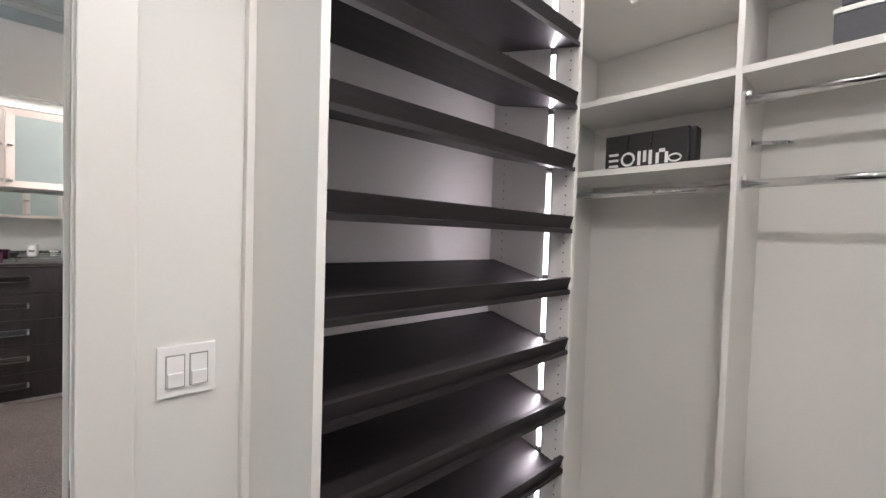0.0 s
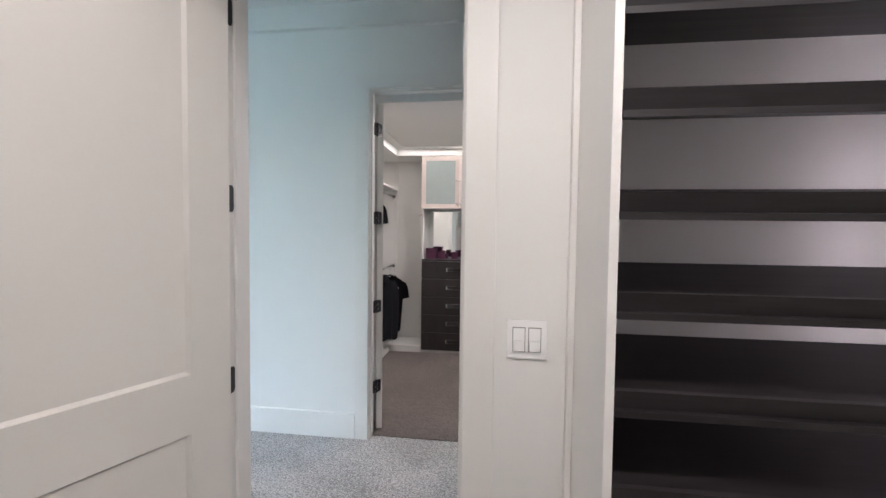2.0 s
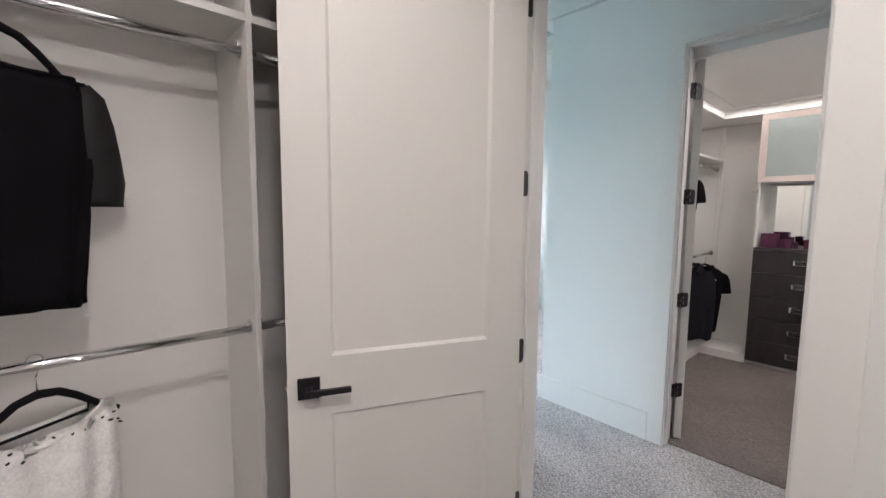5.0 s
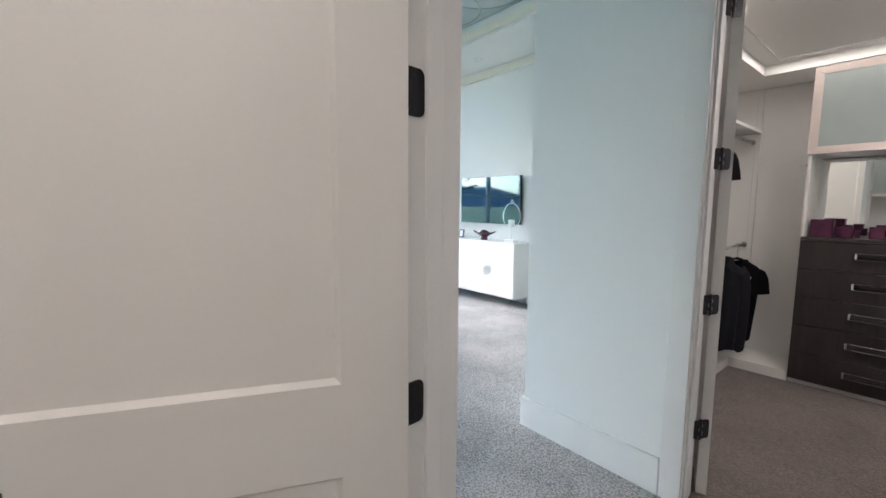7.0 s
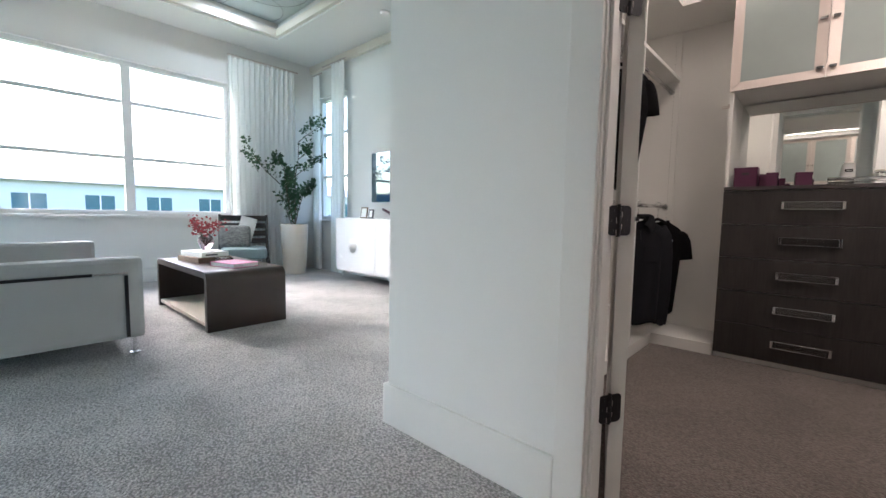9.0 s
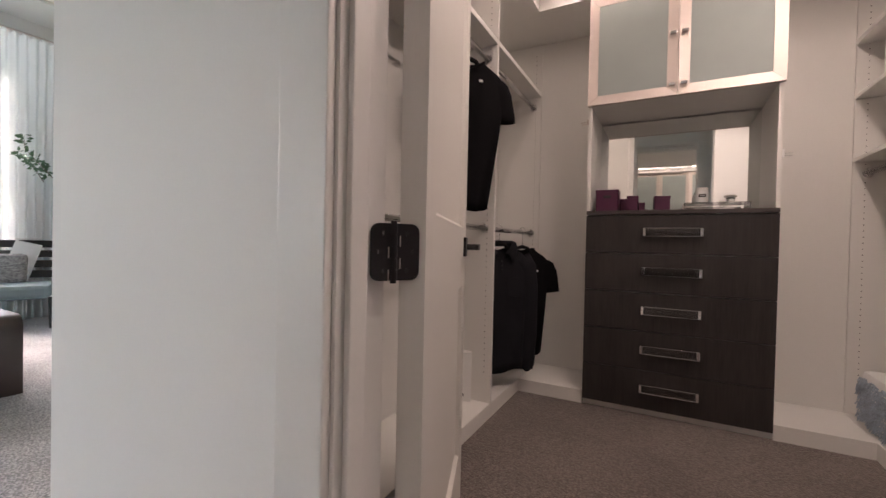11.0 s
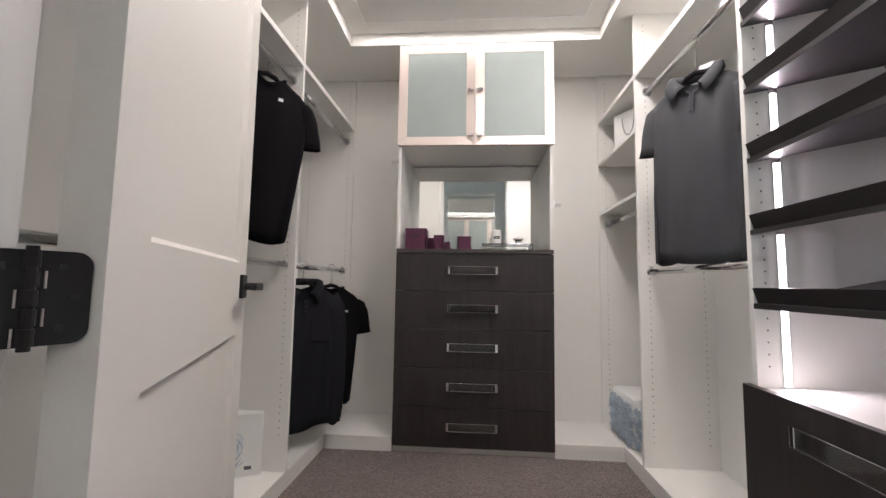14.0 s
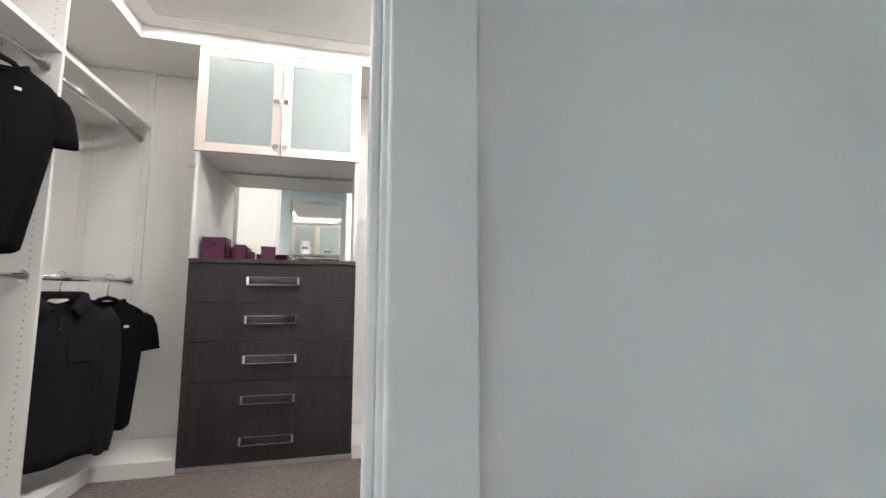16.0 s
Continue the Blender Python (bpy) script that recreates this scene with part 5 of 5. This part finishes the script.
for x in (-4.625, -3.735):
    rosette(u, x, 4.95, 0.50)
for x in (-4.92, -3.34):
    for y in (5.0, 5.33):
        part("leg", tube([(x, y, 0.135), (x, y, 0.0)], [0.022, 0.014], 12), ACRYLIC, u, "clear acrylic leg")

for x, mat, w, h in ((-4.66, RATTAN, 0.13, 0.16), (-4.50, DARKWOOD, 0.09, 0.13)):
    u = thing("photo_frame", "small standing picture frame on the sideboard", "picture frame", pose(x, 5.16, 0.88, -10, 0, 8))
    part("frame", box(-w / 2, w / 2, 0, 0.014, 0.0, h, 0.003), mat, u)
    part("mat", box(-w / 2 + 0.018, w / 2 - 0.018, -0.002, -0.0005, 0.018, h - 0.018), BRIGHTWHITE, u)
    part("stand", box(-0.01, 0.01, 0.014, 0.07, 0.001, 0.02), mat, u)
u = thing("glass_bowl", "wide smoky purple glass bowl with flared points", "bowl", pose(-3.95, 5.12, 0.88))
bm = bmesh.new()
loops = []
for r, z in ((0.05, 0.0), (0.055, 0.01), (0.045, 0.04), (0.09, 0.075), (0.16, 0.105)):
    loops.append([bm.verts.new((r * (1 + (0.45 * max(0, math.cos(3 * a)) if z > 0.08 else 0)) * math.cos(a), 0.7 * r * math.sin(a), z + (0.035 * max(0, math.cos(3 * a)) if z > 0.08 else 0))) for a in [2 * math.pi * k / 30 for k in range(30)]])
for l0, l1 in zip(loops, loops[1:]):
    for j in range(30):
        bm.faces.new((l0[j], l0[(j + 1) % 30], l1[(j + 1) % 30], l1[j]))
bm.faces.new(loops[0][::-1])
solid(part("bowl", bm, pmat("smoky_purple_glass", (0.10, 0.035, 0.05), 0.12, var=0.4, scale=10, coat=0.4), u, smooth=True), 0.006)
u = thing("candle_holder", "silver ring candle holder with a white candle on the sideboard", "candle holder", pose(-3.42, 5.10, 0.88))
part("base", box(-0.085, 0.085, -0.05, 0.05, 0, 0.04, 0.004), SILVERLEAF, u)
part("stem", tube([(0, 0, 0.04), (0.008, 0, 0.12), (0, 0, 0.22)], [0.009, 0.007, 0.008], 8), SILVERLEAF, u)
part("ring", tube([(0.15 * math.cos(a), 0, 0.36 + 0.17 * math.sin(a)) for a in [2 * math.pi * k / 32 for k in range(33)]], 0.006, 6), SILVERLEAF, u)
part("cup", lathe([(0.03, 0.215), (0.055, 0.22), (0.055, 0.226), (0.0, 0.23)], 18), SILVERLEAF, u)
part("candle", lathe([(0.042, 0.231), (0.042, 0.31), (0.0, 0.312)], 18), BRIGHTWHITE, u)
part("flower", tube([(0, 0, 0.53), (0.012, -0.005, 0.56), (-0.01, 0.005, 0.585)], [0.018, 0.026, 0.006], 8), SILVERLEAF, u)

# waterfall coffee table
u = thing("coffee_table", "dark brown waterfall coffee table with open shelf", "coffee table")
TXa, TXb, TYa, TYb, TH, th = -4.75, -3.345, 2.71, 3.345, 0.472, 0.05


def shell(x0, x1, h, r, off):
    x0, x1, h, r = x0 + off, x1 - off, h - off, max(r - off, 0.012)
    return [(x0, 0.0)] + [(x0 + r - r * math.cos(a), h - r + r * math.sin(a)) for a in [math.pi / 2 * k / 6 for k in range(7)]] + \
           [(x1 - r + r * math.sin(a), h - r + r * math.cos(a)) for a in [math.pi / 2 * k / 6 for k in range(7)]] + [(x1, 0.0)]


outer, inner = shell(TXa, TXb, TH, 0.07, 0), shell(TXa, TXb, TH, 0.07, th)
bm = bmesh.new()
rows = [[bm.verts.new((x, y, z)) for x, z in pr] for y, pr in ((TYa, outer), (TYb, outer), (TYb, inner), (TYa, inner))]
for ra, rb in zip(rows, rows[1:] + rows[:1]):
    for i in range(len(outer) - 1):
        bm.faces.new((ra[i], ra[i + 1], rb[i + 1], rb[i]))
for i in (0, -1):
    bm.faces.new([r[i] for r in rows])
part("shell", bm, ESPRESSO, u)
part("shelf", box(TXa + th + 0.001, TXb - th - 0.001, TYa + 0.01, TYb - 0.01, 0.035, 0.065, 0.002), pmat("pale_shelf", (0.50, 0.45, 0.38), 0.5), u, "pale lower shelf")

u = thing("decor_tray", "brown wooden tray on the coffee table", "tray", pose(-4.22, 2.98, TH, 0, 0, 6))
part("tray", box(-0.22, 0.22, -0.15, 0.15, 0, 0.05, 0.006), RATTAN, u)
u = thing("book", "large white hardback book lying on the tray", "book", pose(-4.22, 2.98, TH + 0.05, 0, 0, 10), "books on the table")
part("cover", box(-0.19, 0.19, -0.125, 0.125, 0, 0.045, 0.003), BRIGHTWHITE, u)
part("spine_print", box(0.1905, 0.1915, -0.09, 0.02, 0.014, 0.028), GREYBOX, u)
u = thing("book", "pink cloth hardback book lying on the table", "book", pose(-3.66, 3.04, TH, 0, 0, 14), "books on the table")
part("cover", box(-0.16, 0.16, -0.12, 0.12, 0, 0.004, 0.001), PINK, u)
part("pages", box(-0.155, 0.152, -0.115, 0.115, 0.0045, 0.032, 0.001), BRIGHTWHITE, u)
part("cover", box(-0.16, 0.16, -0.12, 0.12, 0.0325, 0.037, 0.001), PINK, u)
part("spine", box(-0.163, -0.1602, -0.12, 0.12, 0, 0.037, 0.001), PINK, u)
u = thing("glass_box", "small clear glass box on the coffee table", "box", pose(-3.93, 3.05, TH, 0, 0, 5))
part("body", box(-0.07, 0.07, -0.05, 0.05, 0, 0.05, 0.003), ACRYLIC, u)
u = thing("flower_vase", "round clear vase with red blossom twigs on the books", "vase", pose(-4.24, 3.0, TH + 0.095))
part("vase", lathe([(0.03, 0), (0.035, 0.012), (0.06, 0.05), (0.072, 0.09), (0.06, 0.13), (0.035, 0.15), (0.036, 0.155)], 22), SMOKED, u, smooth=True)
rnd = random.Random(31)
stems, bloom = bmesh.new(), bmesh.new()
for k in range(9):
    a, s = rnd.uniform(0, 6.28), rnd.uniform(0.10, 0.20)
    tip = Vector((s * math.cos(a) * 1.2, s * math.sin(a), rnd.uniform(0.20, 0.30)))
    add_tube(stems, [(0, 0, 0.05), tip * 0.6 + Vector((0, 0, 0.04)), tip], 0.0025, 5)
    for q in range(26):
        c = tip * rnd.uniform(0.75, 1.08) + Vector((rnd.gauss(0, 0.028), rnd.gauss(0, 0.028), rnd.gauss(0, 0.018)))
        d1 = Vector((rnd.gauss(0, 1), rnd.gauss(0, 1), rnd.gauss(0, 1))).normalized() * 0.016
        d2 = d1.orthogonal().normalized() * 0.011
        bloom.faces.new([bloom.verts.new(c + v) for v in (d1, d2, -d1, -d2)])
part("twigs", stems, BARK, u)
part("blossom", bloom, REDLEAF, u, "red blossom petals")

# ladder-back lounge chair by the window
u = thing("lounge_chair", "black ladder-back lounge chair with blue-grey seat", "chair", pose(-5.84, 3.99, 0, 0, 0, 68))
part("seat", box(-0.29, 0.29, -0.30, 0.26, 0.30, 0.45, 0.045), SEATCLOTH, u, "blue-grey seat cushion")
for x in (-0.31, 0.31):
    part("back_post", tube([(x, 0.26, 0), (x, 0.28, 0.40), (x, 0.36, 0.90)], [0.018, 0.022, 0.018], 8), DARKWOOD, u)
    part("leg", tube([(x * 0.95, -0.26, 0.32), (x * 0.97, -0.28, 0.0)], [0.022, 0.015], 8), DARKWOOD, u)
    part("side_rail", box(x - 0.015, x + 0.015, -0.27, 0.27, 0.24, 0.30, 0.004), DARKWOOD, u)
for z in (0.52, 0.63, 0.74, 0.85):
    y = 0.28 + (z - 0.40) * 0.16
    part("back_slat", box(-0.30, 0.30, y - 0.012, y + 0.012, z - 0.04, z + 0.04, 0.004), DARKWOOD, u)
u = thing("pillow", "dark patterned pillow leaning on the lounge chair", "pillow", pose(-5.89, 3.89, 0.455, 0, 0, 68))
bm = box(-0.20, 0.20, 0.02, 0.14, 0, 0.32, 0.05, Matrix.Rotation(radians(-14), 4, "X"))
part("cushion", bm, PILLOW, u, smooth=True)
u = thing("throw_blanket", "white knitted throw draped over the chair back", "blanket", pose(-5.84, 3.99, 0, 0, 0, 68))
part("drape", box(-0.02, 0.20, 0.315, 0.332, 0.47, 0.885, 0.006, Matrix.Translation((0, 0.33, 0.9)) @ Matrix.Rotation(radians(-9), 4, "X") @ Matrix.Rotation(radians(16), 4, "Y") @ Matrix.Translation((0, -0.33, -0.9))), THROW, u)
part("drape", box(-0.03, 0.18, 0.31, 0.40, 0.895, 0.912, 0.007), THROW, u)

# sofa, seen from its end
u = thing("sofa", "pale grey sofa with slim dark and chrome end frame", "sofa", pose(0.05, 0.027, 0))
part("arm", box(-3.32, -3.19, 1.25, 2.25, 0.115, 0.640, 0.03), SOFACLOTH, u)
part("arm", box(-5.2, -5.07, 1.25, 2.25, 0.115, 0.640, 0.03), SOFACLOTH, u)
part("base", box(-5.06, -3.33, 1.30, 2.20, 0.115, 0.30, 0.02), SOFACLOTH, u)
for x0 in (-5.05, -4.18):
    part("seat_cushion", box(x0, x0 + 0.84, 1.45, 2.24, 0.305, 0.46, 0.04), SOFACLOTH, u)
    part("back_cushion", box(x0, x0 + 0.84, 1.22, 1.43, 0.465, 0.80, 0.05), SOFACLOTH, u)
part("back", box(-5.2, -3.19, 1.08, 1.20, 0.115, 0.78, 0.03), SOFACLOTH, u)
part("end_frame", box(-3.186, -3.178, 2.145, 2.165, 0.13, 0.53, 0.001), BLACKMETAL, u, "dark metal strap")
part("end_frame", box(-3.186, -3.178, 1.35, 1.99, 0.535, 0.553, 0.001), BLACKMETAL, u, "dark metal strap")
part("end_frame", box(-3.186, -3.178, 1.991, 2.165, 0.540, 0.550, 0.001), CHROME, u, "chrome strap")
for x in (-3.26, -5.13):
    for y in (1.2, 2.2):
        leg = part("leg", tube([(x, y, 0.115), (x, y, 0.008)], 0.012, 10), CHROME, u, "chrome leg")
        part("foot", tube([(x, y, 0.008), (x, y, 0.0)], 0.03, 12), CHROME, leg)

# tree in a tall planter
u = thing("planter_tree", "leafy indoor tree in a tall cream stone planter", "potted tree", pose(-5.93, 4.79, 0))
part("planter", lathe([(0.0, 0), (0.155, 0.0), (0.165, 0.01), (0.188, 0.41), (0.208, 0.765), (0.198, 0.77), (0.188, 0.73), (0.0, 0.72)], 32), STONEPOT, u, smooth=False)
rnd = random.Random(12)
wood, leaves = bmesh.new(), bmesh.new()


def twig(p, d, length, r, level):
    pts, q, v = [p], p.copy(), d.copy()
    n = 5
    for k in range(n):
        v = (v + Vector((rnd.gauss(0, 0.10), rnd.gauss(0, 0.10), 0.05))).normalized()
        q = q + v * (length / n)
        pts.append(q.copy())
    add_tube(wood, pts, [r * (1 - 0.75 * k / n) for k in range(n + 1)], 5)
    if level < 2:
        for k in range(2, n + 1):
            for _ in range(1):
                a = rnd.uniform(0, 6.28)
                w = (v * 0.6 + Vector((math.cos(a), math.sin(a), rnd.uniform(0.0, 0.6)))).normalized()
                twig(pts[k], w, length * rnd.uniform(0.22, 0.38), r * 0.45, level + 1)
    if level >= 1:
        for pt in pts[2:]:
            for _ in range(6 if level == 2 else 4):
                a = Vector((rnd.gauss(0, 1), rnd.gauss(0, 1), rnd.gauss(0, 0.6))).normalized()
                b = a.orthogonal().normalized()
                L, W = rnd.uniform(0.045, 0.07), rnd.uniform(0.015, 0.022)
                c = pt + a * rnd.uniform(0.008, 0.05)
                leaves.faces.new([leaves.verts.new(x) for x in (c, c + a * L * 0.45 + b * W, c + a * L, c + a * L * 0.45 - b * W)])


twig(Vector((0, 0.01, 0.70)), Vector((0.0, 0.10, 1)).normalized(), 1.38, 0.014, 0)
twig(Vector((0.04, -0.02, 0.70)), Vector((0.10, -0.12, 1)).normalized(), 0.92, 0.012, 0)
twig(Vector((-0.04, 0.03, 0.70)), Vector((-0.08, 0.30, 1)).normalized(), 0.70, 0.011, 0)
twig(Vector((0.03, -0.03, 0.70)), Vector((0.05, -0.55, 0.85)).normalized(), 0.48, 0.009, 1)
twig(Vector((0.02, -0.09, 1.30)), Vector((0.0, -1.0, 0.46)).normalized(), 0.84, 0.008, 1)
twig(Vector((0.02, -0.55, 1.52)), Vector((0.05, -0.5, 0.75)).normalized(), 0.28, 0.005, 2)
part("trunk", wood, BARK, u)
part("crown", leaves, LEAF, u, "many small green leaves")

# chandelier of glowing ribbons, and ceiling detector
u = thing("chandelier", "amber glass chandelier of looping glowing ribbons", "chandelier", pose(-4.45, 2.42, 3.0))
for k in range(4):
    r = 0.42 - 0.06 * k
    pts = [((r + 0.03 * math.sin(5 * a + k)) * math.cos(a), (r + 0.03 * math.sin(5 * a + k)) * math.sin(a), 0.06 * k + 0.05 * math.sin(4 * a + k)) for a in [2 * math.pi * j / 48 for j in range(49)]]
    part("ribbon", tube(pts, 0.012, 6, cap=False), AMBER, u, "glowing amber ribbon")
part("stem", tube([(0, 0, 0.18), (0, 0, 0.61)], 0.01, 8), NICKEL, u)
for a in (0.3, 2.4, 4.5):
    part("arm", tube([(0, 0, 0.2), (0.24 * math.cos(a), 0.24 * math.sin(a), 0.2)], 0.006, 6), NICKEL, u)
    part("drop", tube([(0.24 * math.cos(a), 0.24 * math.sin(a), 0.2), (0.33 * math.cos(a), 0.33 * math.sin(a), 0.02)], 0.004, 6), NICKEL, u)
u = thing("smoke_detector", "small white round ceiling detector", "detector", pose(-3.95, 4.95, 3.38))
part("body", lathe([(0.055, 0.0), (0.055, -0.02), (0.04, -0.03), (0.0, -0.031)], 20), PLASTIC, u)

# ---- outside the windows ----
GRASS = pmat("lawn", (0.10, 0.15, 0.05), 0.95, var=0.3, scale=0.6, fine=6, bump=0.3, dist=0.05)
STUCCO = pmat("pale_stucco", (0.72, 0.70, 0.66), 0.9, var=0.05, scale=1, fine=30, bump=0.2)
ROOFTILE = pmat("grey_roof_tile", (0.33, 0.31, 0.30), 0.85, var=0.2, scale=2, fine=12, bump=0.4, dist=0.02)
TEAL = pmat("dark_window_glass", (0.06, 0.14, 0.16), 0.1, var=0.1)
# the haze of distance is put into the hills' blue base colour
HILL = pmat("hill_with_haze_colour", (0.20, 0.26, 0.34), 1.0, var=0.1, scale=0.02, fine=0.2, bump=0)
bm = bmesh.new()
bmesh.ops.create_grid(bm, x_segments=8, y_segments=8, size=2500)
bmesh.ops.translate(bm, verts=bm.verts, vec=(0, 0, -0.30))
struct("ground", bm, GRASS, "lawn that reaches to the horizon", "ground")
for k, (y, w, h) in enumerate(((-8, 13, 2.9), (8.5, 14, 3.0), (25, 13, 2.9), (42, 14, 3.0), (59, 14, 2.9))):
    u = thing("house", "single-storey pale stucco house with a grey roof", "house", pose(-42, y, -0.3), "houses across the lawn")
    part("wall", box(-5, 5, -w / 2, w / 2, 0, h), STUCCO, u)
    bm = bmesh.new()
    e = 0.6
    vs = [bm.verts.new(v) for v in ((-5 - e, -w / 2 - e, h), (5 + e, -w / 2 - e, h), (5 + e, w / 2 + e, h), (-5 - e, w / 2 + e, h), (0, -w / 2 + 4, h + 1.5), (0, w / 2 - 4, h + 1.5))]
    for f in ((0, 1, 4), (1, 2, 5, 4), (2, 3, 5), (3, 0, 4, 5), (3, 2, 1, 0)):
        bm.faces.new([vs[i] for i in f])
    part("roof", bm, ROOFTILE, u)
    for j in range(4):
        yy = -w / 2 + w * (j + 0.5) / 4
        wd = part("window", box(5.0, 5.04, yy - 0.8, yy + 0.8, 0.9, 2.2), TEAL, u)
        part("frame", box(5.02, 5.07, yy - 0.04, yy + 0.04, 0.9, 2.2), LACQUER, wd)
u = thing("garden_fence", "low dark metal garden fence across the lawn", "fence")
for z in (0.15, 0.75):
    part("rail", box(-26.03, -26.0, -14, 40, z - 0.02, z + 0.02), BLACKMETAL, u)
for k in range(28):
    part("post", box(-26.05, -25.99, -14 + k * 2, -13.94 + k * 2, -0.3, 0.8), BLACKMETAL, u)
bm = bmesh.new()
rnd = random.Random(77)
top = [bm.verts.new((-700, -900 + k * 60, 18 + 26 * abs(math.sin(k * 0.37)) + rnd.uniform(0, 9))) for k in range(40)]
low = [bm.verts.new((-700, -900 + k * 60, -0.3)) for k in range(40)]
far = [bm.verts.new((-760, -900 + k * 60, -0.3)) for k in range(40)]
for k in range(39):
    bm.faces.new((low[k], low[k + 1], top[k + 1], top[k]))
    bm.faces.new((top[k], top[k + 1], far[k + 1], far[k]))
struct("backdrop_hills", bm, HILL, "hills on the horizon with blue haze put into their colour", "backdrop")
